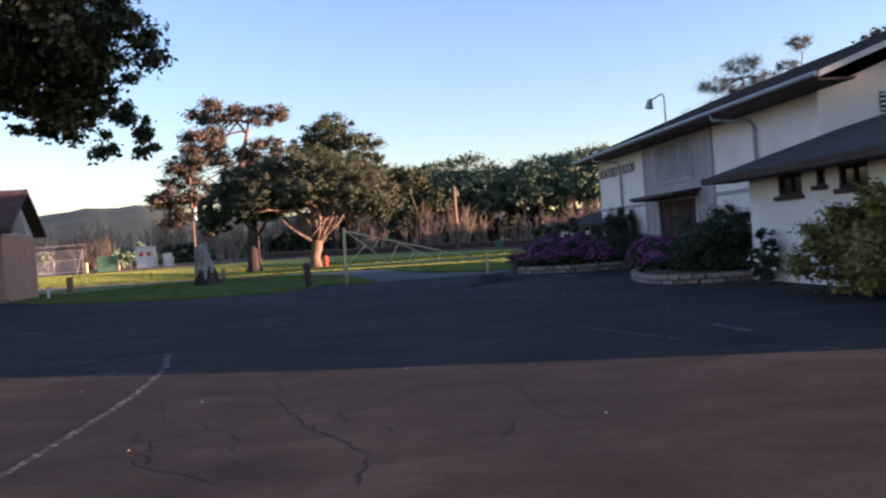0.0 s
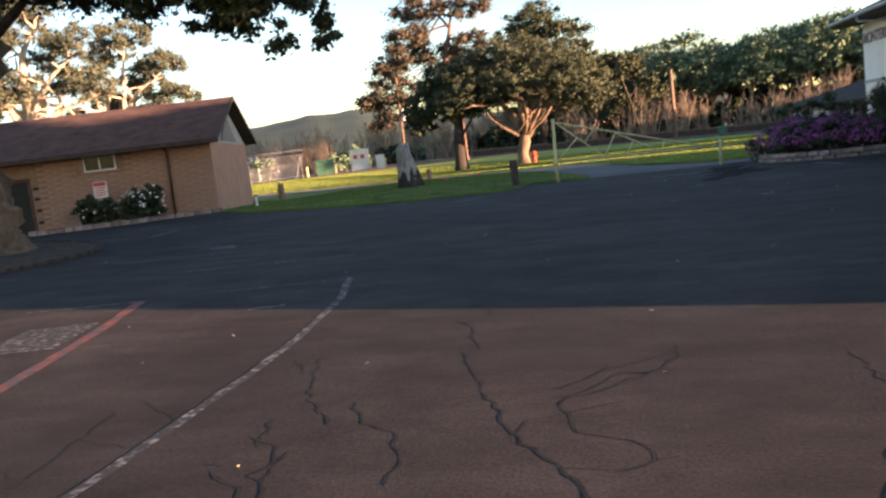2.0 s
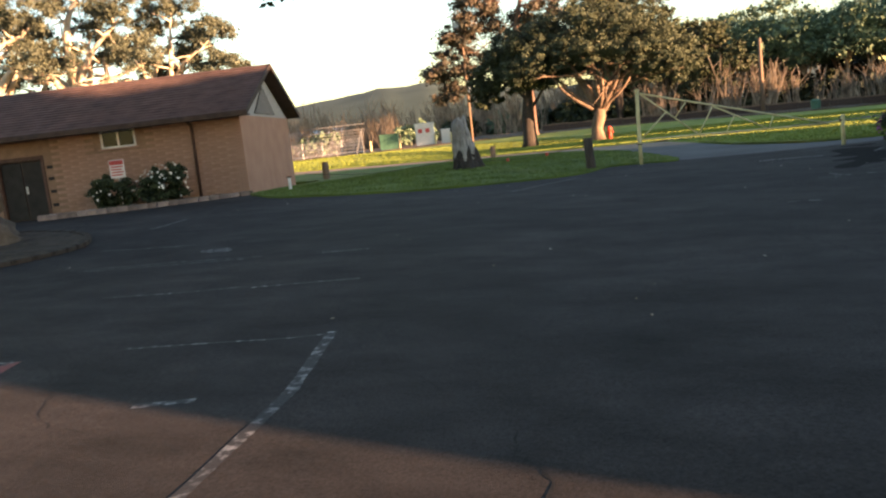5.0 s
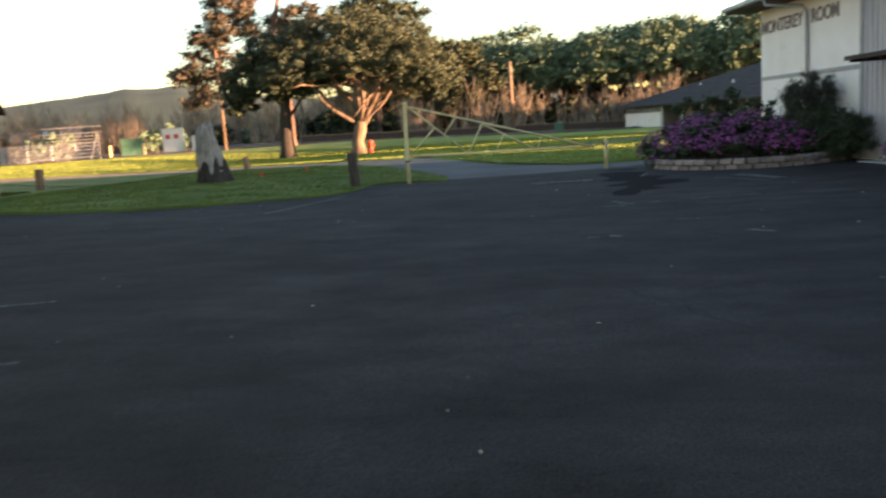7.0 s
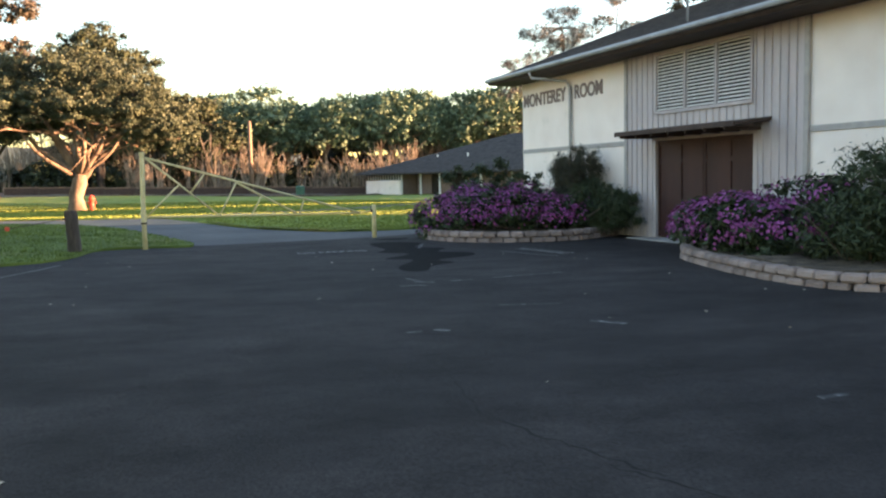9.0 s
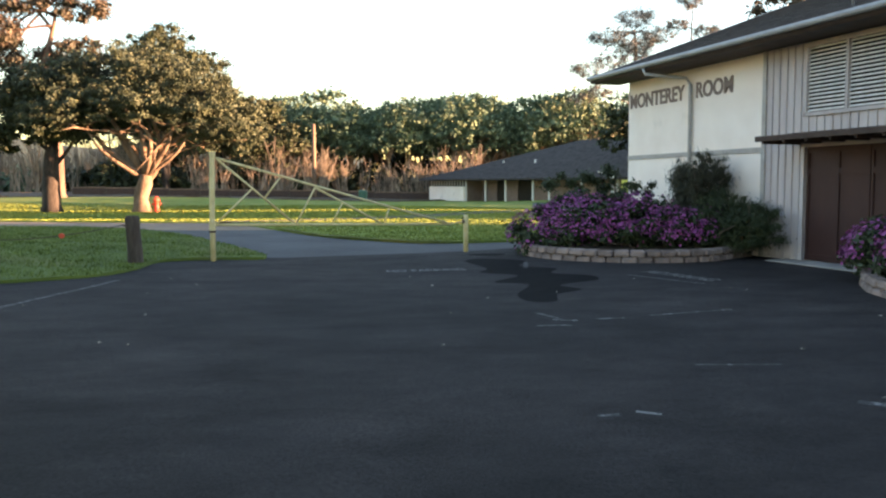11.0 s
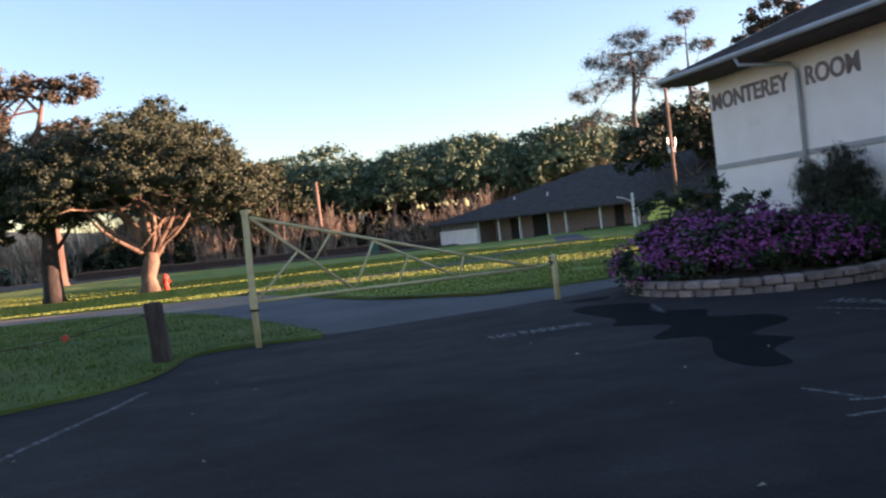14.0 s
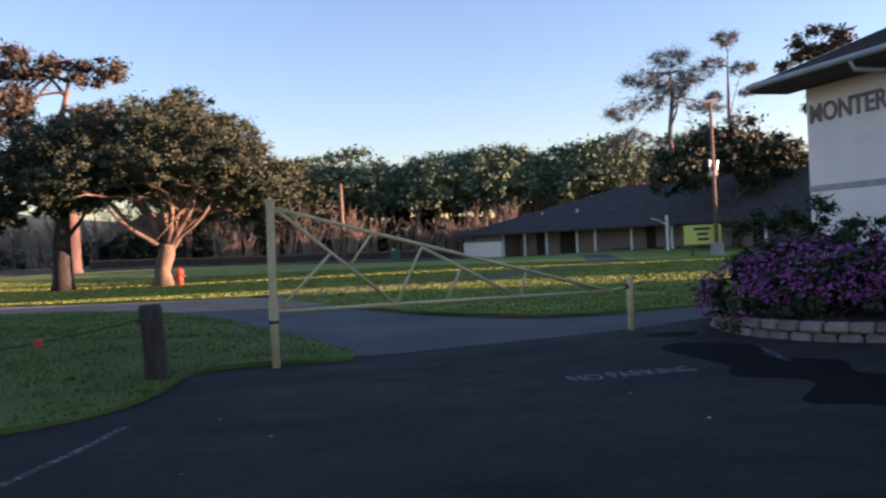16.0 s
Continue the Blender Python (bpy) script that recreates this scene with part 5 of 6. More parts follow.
tree("pine_tree", park(50, 98), [(0, 0, 0, 0.45), (0, 0, 10, 0.3), (0.4, 0, 17, 0.15)], (0.5, 0.14), [(0, 0, 20, 3.4, 3, 1.4), (-2.5, 0, 17, 2.4, 2, 1.0), (2.6, 0, 17.5, 2.6, 2, 1.1), (0.4, 0, 14, 2.2, 2, 0.9)], 14000, 0.22, PINE_BARK, PINE_LEAF, "tall pine above the hall roof", 84, twigs=5)

# woodland at the back: a few kinds of tree, copied along the edge
kinds = []
for k in range(4):
    rng = np.random.default_rng(90 + k)
    lob = [(0, 0, 8.4, 3.9, 3.4, 2.2)] + [(2.9 * math.cos(a), 2.2 * math.sin(a), rng.uniform(6.4, 7.6), rng.uniform(2.1, 2.9), 2.3, rng.uniform(1.5, 2.1)) for a in (rng.uniform(0, 1) + j * 1.05 for j in range(6))]
    kinds.append(tree("woodland_tree", park(-12 + k * 3.6, 112 + 2 * (k % 2)), [(0, 0, 0, 0.24), (0.3, 0, 2.4, 0.2), (-0.2, 0, 4.4, 0.17), (0, 0, 6, 0.1)], (0.3, 0.13), lob, 13500, 0.18, PALE_BARK, WOOD_HAZE_LEAF, "dense rounded woodland tree with pale slender trunk", 90 + k, twigs=2, clumps=60, clump=0.26, group="woodland trees", shell=0.35))
rng = np.random.default_rng(7)
for k in range(36):
    x = (2.4 + k * 3.3 if k < 17 else -20 + (k - 17) * 4.3) + rng.uniform(-0.9, 0.9)
    y = (112 if k < 17 else 121) + rng.uniform(-2, 2)
    s = rng.uniform(0.92, 1.24) * (1 if k < 17 else 1.06)
    c = copy_thing(kinds[k % 4], pose(*park(x, y)[:3], 0, 0, rng.uniform(0, 360)) @ Matrix.Diagonal((s, s, s, 1)))


def brush(name, count, xr, yr, hr, seed, mat, label, thick=0.055):
    """A thicket of thin upright bare stems with side twigs."""
    rng = np.random.default_rng(seed)
    verts, faces = [], []
    for _ in range(count):
        x, y = rng.uniform(*xr), rng.uniform(*yr)
        px, py, z, unit = park(x, y)
        bunch = noise.noise((x * 0.16, y * 0.2, seed))
        if bunch < 0.0:
            continue
        hh = unit * rng.uniform(*hr) * (0.75 + 0.8 * max(0.0, bunch))
        lean = rng.normal(size=2) * 0.07 * hh
        for j in range(11):
            if j < 3:
                a = np.array((px, py, z))
                d = np.array((*(lean + rng.normal(size=2) * 0.1 * hh), hh * rng.uniform(0.6, 0.9)))
                stems_ = [d] if j == 0 else stems_ + [d]
            else:
                stem, f0 = stems_[j % 3], rng.uniform(0.4, 0.95)
                a = np.array((px, py, z)) + stem * f0
                d = np.array((rng.normal() * 0.13 * hh, rng.normal() * 0.13 * hh, hh * rng.uniform(0.12, 0.32)))
            w = (thick if j < 3 else thick * 0.4) * (hh / 3) ** 0.5
            n = len(verts)
            s = np.array((w, 0, 0))
            f = np.array((0, w, 0))
            verts += [a - s, a + s, a + f, a + d - s * 0.3, a + d + s * 0.3, a + d + f * 0.3]
            faces += [(n, n + 1, n + 4, n + 3), (n + 1, n + 2, n + 5, n + 4), (n + 2, n, n + 3, n + 5)]
    ob = new(name, raw(name, verts, faces, mat))
    return tagged(ob, label, "brush", kind="stuff")


brush("brush", 620, (-16, 60), (101, 108), (2.8, 5.6), 3, BRUSH, "thicket of pale bare trunks lit by evening sun", 0.085)
brush("brush", 3000, (-110, -12), (106, 135), (3.4, 8.0), 4, BRUSH, "tan leafless thicket at the far edge of the field")
brush("brush", 420, (22, 62), (106, 114), (5.0, 9.5), 5, BRUSH, "tall tan leafless trees behind the low building")
for k in range(16):
    x, y = -88 + k * 5.2 + rng.uniform(-2, 2), 108 + rng.uniform(-6, 10)
    shrub("field_shrub", park(x, y), [(0, 0, 1.2, 2.4, 1.8, 1.4), (1.6, 0.5, 1.6, 1.8, 1.5, 1.5)], 1500, 0.3, WOOD_HAZE_LEAF if k % 2 else DARK_LEAF, "rounded shrub at the far edge of the field", 200 + k, group="field edge shrubs", stems=False)

for k in range(44):
    x, y = -24 + (k % 22) * 4.0 + rng.uniform(-1, 1), (110 if k < 22 else 128) + rng.uniform(-2, 2)
    top = 1.0 if k < 22 else 2.0
    shrub("undergrowth", park(x, y), [(0, 0, 1.2 * top, 2.9, 1.6, 1.5 * top), (1.6, 0.5, 2.2 * top, 2.6, 1.5, 1.5 * top)], 1400, 0.42 if k < 22 else 0.62, DARK_LEAF, "dark undergrowth between the woodland trees", 240 + k, group="woodland undergrowth", stems=False)

# hills
verts, faces = [], []
cols, rows_ = 120, 10
for i in range(cols):
    a = radians(-60 + 120 * i / (cols - 1))
    for j in range(rows_):
        r = 520 + j * 60
        top = 46 + 30 * noise.noise((i * 0.07, 1.3, 0)) + 9 * noise.noise((i * 0.23, 4, 0)) + 2 * noise.noise((i * 0.9, 8, 0))
        top *= 0.55 + 0.65 * max(0.0, min(1.0, (50 - i) / 40 + 0.55))
        verts.append((r * math.sin(a), r * math.cos(a), -3 + max(top, 6) * math.sin(math.pi * min(1, j / 5.5) / 2) * (1 - 0.05 * max(0, j - 5))))
for i in range(cols - 1):
    for j in range(rows_ - 1):
        n = i * rows_ + j
        faces.append((n, n + rows_, n + rows_ + 1, n + 1))
hill_mesh = raw("backdrop", verts, faces, HILL)
for face in hill_mesh.polygons:
    face.use_smooth = True
tagged(new("backdrop", hill_mesh), "low wooded hills on the horizon", "hills", kind="structure")

# unseen trees added beyond the hall, on the sunward side, to cast shade: tall ones behind the lot, a lower row with two
# gaps along the park
SHADE_EVERGREENS = [(46.5, 6.3, 15), (47.5, 9.5, 15), (49, 12.5, 14.5), (47, 15.5, 13.5), (47.5, 19, 9.5), (46.5, 22.5, 9.5), (48, 26.5, 10)]
SHADE_EVERGREENS += [(65 + 1.4 * (k % 2), y, 7.0 + 0.3 * (k % 3)) for k, y in enumerate((29.5, 32.8, 40.8, 43.6, 46.6, 49.4, 56.6, 59.5, 62.5, 65.5, 68.5, 71.5, 75, 79))]
for k, (x, y, hh) in enumerate(SHADE_EVERGREENS):
    r = 2.4 if hh > 8 else 2.0
    tree("evergreen_tree", (x, y), [(0, 0, 0, 0.3), (0, 0, hh * 0.3, 0.25), (0, 0, hh * 0.6, 0.15)], (0.5, 0.12), [(0, 0, hh * f, r, r, hh * 0.2) for f in (0.2, 0.42, 0.64, 0.82)],
         4200, 0.46, GREY_BARK, DARK_LEAF, "dense dark evergreen beyond the hall, added unseen to cast shade", 300 + k, group="evergreens beyond the hall", clumps=26, clump=0.4, shell=0.9)

# ---- low building across the far lawn ----
far_rz = math.degrees(math.atan2(-0.885, 0.465)) + 1.5
low = thing("park_building", park(12.3, 100.5), far_rz, "long low building with dark shingle roof and open porch", "building")
FL, FE, PD = 36.0, 2.2, 2.2
part("end_wall", boxed((0, 0.0, -0.2), (5.6, 0.25, 1.45)), STUCCO, low, "pale low wall below a window strip")
part("window_strip", boxed((0.1, 0.1, 1.45), (5.6, 0.2, FE)), DARK_VOID, low, "dark louvred window strip")
for u in np.arange(0.3, 5.6, 0.42):
    part("window_bar", boxed((u, 0.03, 1.45), (u + 0.07, 0.1, FE)), WHITE, low)
part("side_wall", boxed((0, 0.25, -0.2), (0.25, 12, FE)), STUCCO, low)
bm = bmesh.new()
box(bm, (5.6, 0.25, -0.2), (5.8, PD, FE))
for a, b in ((5.8, 8.0), (9.4, 11.0), (13.2, 20.6), (21.6, 30.0), (31.0, FL)):
    box(bm, (a, PD, -0.2), (b, PD + 0.2, FE))
box(bm, (FL - 0.2, PD, -0.2), (FL, 12, FE)), box(bm, (0.25, 11.8, -0.2), (FL, 12, FE))
# cream wall given the brown lettering tone in place of porch shade
part("porch_wall", bm, LETTER_PORCH_SHADE, low, "cream porch wall with its shade put into a brown tone")
for a, b in ((8.0, 9.4), (11.0, 13.2), (20.6, 21.6), (30.0, 31.0)):
    part("doorway", boxed((a, PD + 0.1, -0.2), (b, PD + 0.16, FE)), DARK_VOID, low, "dark open doorway")
for u in (5.7, 8.6, 11.4, 15.0, 17.0, 20.8, 24.6, 28.4, 32.2):
    part("porch_post", boxed((u, 0.05, -0.2), (u + 0.16, 0.21, FE), 0.01), WHITE, low)
part("porch_floor", boxed((5.6, 0.0, -0.25), (FL, PD, -0.05)), CONCRETE, low)
bm = bmesh.new()
V = [bm.verts.new(p) for p in ((-0.8, -0.7, FE), (FL + 0.8, -0.7, FE), (FL + 0.8, 12.7, FE), (-0.8, 12.7, FE), (15.5, 6, 5.75), (FL + 0.8, 6, 5.75),
                               (-0.8, -0.7, FE - 0.16), (FL + 0.8, -0.7, FE - 0.16), (FL + 0.8, 12.7, FE - 0.16), (-0.8, 12.7, FE - 0.16))]
for f in ((0, 1, 5, 4), (2, 3, 4, 5), (3, 0, 4), (1, 2, 5), (6, 7, 1, 0), (7, 8, 2, 1), (8, 9, 3, 2), (9, 6, 0, 3), (9, 8, 7, 6)):
    bm.faces.new([V[i] for i in f])
part("roof", bm, ROOF, low, "dark shingle roof")
for u, yy in ((9.0, 2.2), (13.5, 2.0)):
    part("roof_vent", tube(bmesh.new(), [(u, yy, FE + 0.5), (u, yy, FE + 1.75)], 0.09, 8), WHITE, low)
for u in (17.6, 22.0, 25.4):
    bench = thing("bench", (0, 0, 0), 0, "plain dark bench under the porch", "bench", "porch benches")
    bench.matrix_world = low.matrix_world @ pose(u, PD - 0.75, -0.05)
    part("seat", boxed((0, 0, 0.4), (2.2, 0.35, 0.46), 0.01), DARK_TRIM, bench)
    for q in (0.15, 2.0):
        part("leg", boxed((q, 0.03, 0), (q + 0.08, 0.32, 0.4)), DARK_TRIM, bench)
lamp2 = thing("street_lamp", park(22.8, 77.2), 20, "white lamp post with a side arm by the porch", "lamp")
part("pole", tube(bmesh.new(), [(0, 0, -0.2), (0, 0, 2.6)], [0.13, 0.1], 10), WHITE, lamp2)
part("arm", tube(bmesh.new(), [(0, 0, 1.9), (-0.8, 0, 2.25), (-1.5, 0, 2.4)], 0.05, 8), WHITE, lamp2)
shed = thing("brown_shed", park(30, 77.5), -35, "plain brown timber wall behind the oak", "building")
part("wall", boxed((-4, 0, -0.2), (6, 4, 3.2)), POLE_WOOD, shed)
part("roof", boxed((-4.4, -0.4, 3.2), (6.4, 4.4, 3.4), 0.02), ROOF, shed)

banner = thing("banner_sign", park(21.1, 68.75), -10, "yellow-green banner sign with dark lettering on two posts", "sign")
part("panel", boxed((-1.15, -0.02, 0.75), (1.15, 0.02, 1.95), 0.005), SIGN_YELLOW, banner)
for a, b, z in ((-0.55, 0.5, 1.62), (-0.35, 0.35, 1.3), (-0.3, 0.4, 0.98)):
    part("text_bar", boxed((a, -0.028, z), (b, -0.021, z + 0.16)), DARK_TRIM, banner)
for x in (-0.7, 0.95):
    part("post", boxed((x, 0.02, -0.2), (x + 0.12, 0.12, 1.7)), OLD_WOOD, banner)


def pole(at, hgt, r, mat_, label, extras):
    ob = thing("utility_pole", at, 0, label, "pole")
    part("pole", tube(bmesh.new(), [(0, 0, -0.3), (0, 0, hgt)], [r, r * 0.75], 10), mat_, ob, "", True)
    if "block" in extras:
        part("footing", boxed((-0.3, -0.3, -0.2), (0.3, 0.3, 0.85), 0.04), CONCRETE, ob)
    if "fork" in extras:
        for s in (-1, 1):
            part("floodlight", tube(bmesh.new(), [(0, 0, hgt * 0.52), (0.22 * s, 0, hgt * 0.56), (0.26 * s, 0, hgt * 0.62)], [0.05, 0.06, 0.1], 8), GALV, ob)
        part("crossarm", boxed((-0.25, -0.06, hgt * 0.52), (0.25, 0.06, hgt * 0.55)), GALV, ob)
        part("top_light", tube(bmesh.new(), [(-0.5, 0, hgt - 0.02), (0.5, 0, hgt + 0.1)], [0.09, 0.14], 8), GALV, ob)
    if "box" in extras:
        part("light_box", boxed((-0.7, -0.25, hgt - 0.2), (0.7, 0.25, hgt + 0.35), 0.04), GALV, ob)
        part("transformer", tube(bmesh.new(), [(0.25, 0, hgt * 0.42), (0.25, 0, hgt * 0.54)], 0.16, 10), GALV, ob)
    return ob


pole(park(21.8, 68.3), 9.5, 0.13, POLE_WOOD, "tall weathered light pole on a concrete footing", ("block", "fork"))
pole(park(0.35, 97.5), 7.3, 0.22, POLE_WOOD, "plain brown wooden pole at the wood's edge", ())
pole(park(-23.3, 77.5), 9.8, 0.11, POLE_WOOD, "tall wooden field light pole with a lamp box", ("box",))

# low timber wall with a pale top rail at the wood's edge
rail = thing("timber_wall", (0, 0, 0), 0, "low dark timber wall with a pale top rail", "fence")
for k in range(12):
    p, q = Vector(park(-22 + k * 2.85, 98.4 + k * 0.17)[:3]), Vector(park(-22 + (k + 1) * 2.85, 98.4 + (k + 1) * 0.17)[:3])
    run, mid = (q - p).length, (p + q) / 2
    turn = math.degrees(math.atan2(q.y - p.y, q.x - p.x))
    for nm_, lo, hi, mt in (("panel", (-run / 2, -0.06, -0.3), (run / 2, 0.06, 0.95), DARK_TRIM), ("rail", (-run / 2, -0.11, 0.95), (run / 2, 0.11, 1.12), POLE_WOOD), ("post", (-run / 2 - 0.1, -0.13, -0.3), (-run / 2 + 0.1, 0.13, 0.93), OLD_WOOD)):
        part(nm_, boxed(lo, hi, 0.02), mt, rail).matrix_basis = pose(mid.x, mid.y, mid.z, 0, 0, turn)

hyd = thing("fire_hydrant", park(-8.55, 57.5), 0, "red fire hydrant beside the oak trunk", "hydrant")
part("barrel", tube(bmesh.new(), [(0, 0, -0.1), (0, 0, 0.08), (0, 0, 0.1), (0, 0, 0.55), (0, 0, 0.58), (0, 0, 0.6), (0, 0, 0.72), (0, 0, 0.78)], [0.17, 0.17, 0.12, 0.12, 0.17, 0.17, 0.1, 0.04], 14), HYDRANT_RED, hyd, "", True)
for s in (-1, 1):
    part("nozzle", tube(bmesh.new(), [(0.1 * s, 0, 0.42), (0.2 * s, 0, 0.42)], 0.06, 10), HYDRANT_RED, hyd)
can = thing("litter_bin", park(4.9, 95.5), 0, "grey-green litter bin on the far lawn", "bin")
part("body", tube(bmesh.new(), [(0, 0, -0.1), (0, 0, 0.9)], [0.4, 0.45], 12), GREEN_METAL, can)
part("lid", tube(bmesh.new(), [(0, 0, 0.9), (0, 0, 1.05)], [0.47, 0.3], 12), GREEN_METAL, can)

# ---- field edge: bleachers, boxes, posts, fence ----
ALU = material("dull_aluminium", (0.12, 0.125, 0.13), (0.24, 0.245, 0.25), 4, 0.6, 0.1, 40)
ble = thing("bleachers", park(-30.2, 64.3), 18, "silver aluminium bleachers at the field edge", "bleachers")
for k in range(8):
    part("plank", boxed((-2.4, k * 0.42, 0.3 + k * 0.23), (2.4, k * 0.42 + 0.22, 0.34 + k * 0.23)), ALU, ble)
for x in (-2.1, 0, 2.1):
    part("frame", box(tube(bmesh.new(), [(x, -0.1, 0.1), (x, 3.2, 1.9), (x, 3.2, 0.0)], 0.03, 6), (x - 0.03, -0.1, -0.1), (x + 0.03, 3.2, 0.03)), ALU, ble)
part("back_rail", bar((-2.4, 3.25, 2.35), (2.4, 3.25, 2.35), 0.025), ALU, ble)


def crate(name, at, size, mat_, label, bars):
    ob = thing(name, at, 20, label, name.replace("_", " "))
    w, d, hh = size
    part("body", boxed((-w / 2, -d / 2, -0.1), (w / 2, d / 2, hh), 0.03), mat_, ob)
    part("lid", boxed((-w / 2 - 0.05, -d / 2 - 0.05, hh), (w / 2 + 0.05, d / 2 + 0.05, hh + 0.1), 0.02), mat_, ob)
    for k in range(bars):
        part("marking", boxed((-w * 0.35 + k * w * 0.4, -d / 2 - 0.02, hh * 0.62), (-w * 0.35 + k * w * 0.4 + w * 0.22, -d / 2 - 0.003, hh * 0.8)), SIGN_RED, ob)


crate("utility_box", park(-31.9, 88.4), (1.9, 1.2, 2.3), WHITE, "white equipment cabin with red markings", 2)
crate("equipment_bin", park(-35.4, 87.2), (1.9, 1.2, 1.6), GREEN_METAL, "green equipment bin at the field edge", 0)
crate("notice_box", park(-29.9, 89), (0.9, 0.4, 1.5), WHITE, "small pale notice box between yellow posts", 0)
for p in ((-37.2, 86.4), (-34.2, 87), (-30.7, 88.0), (-29.2, 88.6), (-33.2, 87.6)):
    ob = thing("yellow_post", park(*p), 0, "short yellow guard post", "post", "yellow guard posts")
    part("post", tube(bmesh.new(), [(0, 0, -0.2), (0, 0, 1.15), (0, 0, 1.2)], [0.11, 0.11, 0.07], 10), YELLOW, ob)
fence = thing("field_fence", (0, 0, 0), 0, "grey chain fence with posts round the field", "fence")
fa, fb = Vector((*park(-58, 80)[:2], 0)), Vector((*park(-39, 88)[:2], 0))
for k in range(11):
    p = fa.lerp(fb, k / 10)
    part("post", bar((p.x, p.y, lev(p.x, p.y) - 0.2), (p.x, p.y, lev(p.x, p.y) + 2.2), 0.05), GALV, fence)
    if k < 10:
        q = fa.lerp(fb, (k + 1) / 10)
        for z in np.arange(0.15, 2.3, 0.12):
            part("wire", bar((p.x, p.y, lev(p.x, p.y) + z), (q.x, q.y, lev(q.x, q.y) + z), 0.018, 4), GALV, fence)
house = thing("far_house", park(-62, 120), 15, "small far house with a pale roof", "house")
part("wall", boxed((-4, -3, -0.3), (4, 3, 2.4)), STUCCO, house)
bm = bmesh.new()
prism(bm, [(-3.6, 2.3), (3.6, 2.3), (0, 3.9)], lambda y, z: (-4.5, y, z), lambda y, z: (4.5, y, z))
part("roof", bm, WHITE, house)

# ---- markings, stains, cracks and bits on the asphalt ----
def line(points, width=0.09, mat_=None, name="painted_line", label="worn white painted line on asphalt"):
    return tagged(strip(name, points, width, mat_ or PAINT), label, "road marking", kind="structure")


line([(-3.71, 13.77), (-3.18, 12.27), (-2.76, 10.4), (-2.57, 9.21), (-2.38, 7.31), (-2.21, 4.82), (-2, 1.83)], 0.1)
line([(-6.3, 12.7), (-5.54, 10.96), (-5.06, 9.68), (-4.36, 7.71), (-3.65, 5.75)], 0.15, RED_PAINT, "painted_line", "worn red painted line on asphalt")
for k in range(9):
    y = 11.39 - k * 0.14
    line([(-5.89 + k * 0.05, y), (-6.69 + k * 0.05, y - 0.26)], 0.115, None, "painted_bar", "worn white painted bar on asphalt")
for pts, w in (([(-10.51, 17.49), (-8.77, 17.73), (-7.54, 17.91)], 0.05), ([(-6.34, 18.11), (-5.65, 18.29)], 0.07), ([(-5.89, 15.67), (-4.65, 16.08)], 0.07), ([(-7.84, 12.3), (-6.3, 12.7)], 0.05), ([(-12.36, 19.82), (-10.11, 19.96)], 0.06),
               ([(-13.43, 22.45), (-13.5, 23.79)], 0.12), ([(-5.85, 26.08), (-5.47, 27.81), (-5.16, 29.02), (-5, 29.92)], 0.09), ([(0.97, 24.92), (1.25, 24.82)], 0.07), ([(1.51, 24.9), (1.86, 24.9)], 0.06), ([(2.25, 25.03), (3.49, 25.32)], 0.06),
               ([(1.08, 24.94), (0.94, 25.45)], 0.06), ([(2.63, 32.12), (2.29, 30.92)], 0.09), ([(2.09, 21.04), (2.39, 20.76)], 0.1), ([(1.48, 22.38), (2.25, 22.26)], 0.05), ([(3.74, 29.37), (4.43, 27.88)], 0.09), ([(0.08, 21), (0.24, 21.01)], 0.07),
               ([(0.67, 24.54), (1.08, 24.5)], 0.06), ([(2.95, 14.01), (4.1, 11.65)], 0.05), ([(4.7, 10.78), (5.64, 9.93)], 0.05), ([(4.84, 13.12), (5.08, 12.1)], 0.14), ([(0.38, 21.07), (0.53, 20.98)], 0.06), ([(2.38, 17.82), (2.63, 17.84)], 0.07), ([(-4.16, 11.83), (-3.77, 12)], 0.1)):
    line(pts, w)
line([(-10.81, 17.62), (-9.02, 17.97), (-7.37, 18.09)], 0.045)
line([(-7.86, 15.29), (-6.73, 15.48), (-6.0, 15.74)], 0.045)
line([(-5.46, 13.14), (-4.77, 13.34), (-4.04, 13.53), (-3.72, 13.68)], 0.045)
for at, rz, wid in (((-0.4, 30.69), 3, 1.5), ((4.18, 29.73), -72.5, 1.6)):
    tw = words("NO PARKING", 0.5, pose(at[0], at[1], 0.003 + lev(*at), 0, 0, rz), WORDS, "painted_words", None, 0.001, wid)
    tagged(tw, "worn white painted words on the asphalt", "road marking", kind="structure")
tagged(sheet("damp_stain", rounded([(1.4, 32.48), (1.54, 30.99), (1.26, 30.29), (1.83, 29.71), (1.15, 28.8), (1.66, 28.42), (1.16, 27.26), (1.13, 26.51), (1.49, 26.42), (1.76, 27.17), (2.29, 27.61), (2.12, 28.23), (2.95, 28.75), (3.08, 29.45), (2.52, 29.93), (2.85, 30.73), (2.28, 31.31), (2.65, 32.32), (1.93, 33)], 4), 0.12, 0.002, WET, 0.002), "dark damp stain on asphalt", "stain", kind="structure")
tagged(sheet("damp_stain", rounded([(1.91, 33.8), (2.32, 33.61), (2.7, 34.12), (2.3, 34.31), (1.8, 34.09)], 5), 0.12, 0.002, WET, 0.002), "dark damp stain on asphalt", "stain", kind="structure")
tagged(sheet("white_blotch", rounded([(-9.37, 19.14), (-9.09, 18.89), (-8.62, 18.84), (-8.69, 19.09), (-8.96, 19.3)], 4), 0.1, 0.003, PAINT, 0.003), "white paint splash on asphalt", "stain", kind="structure")
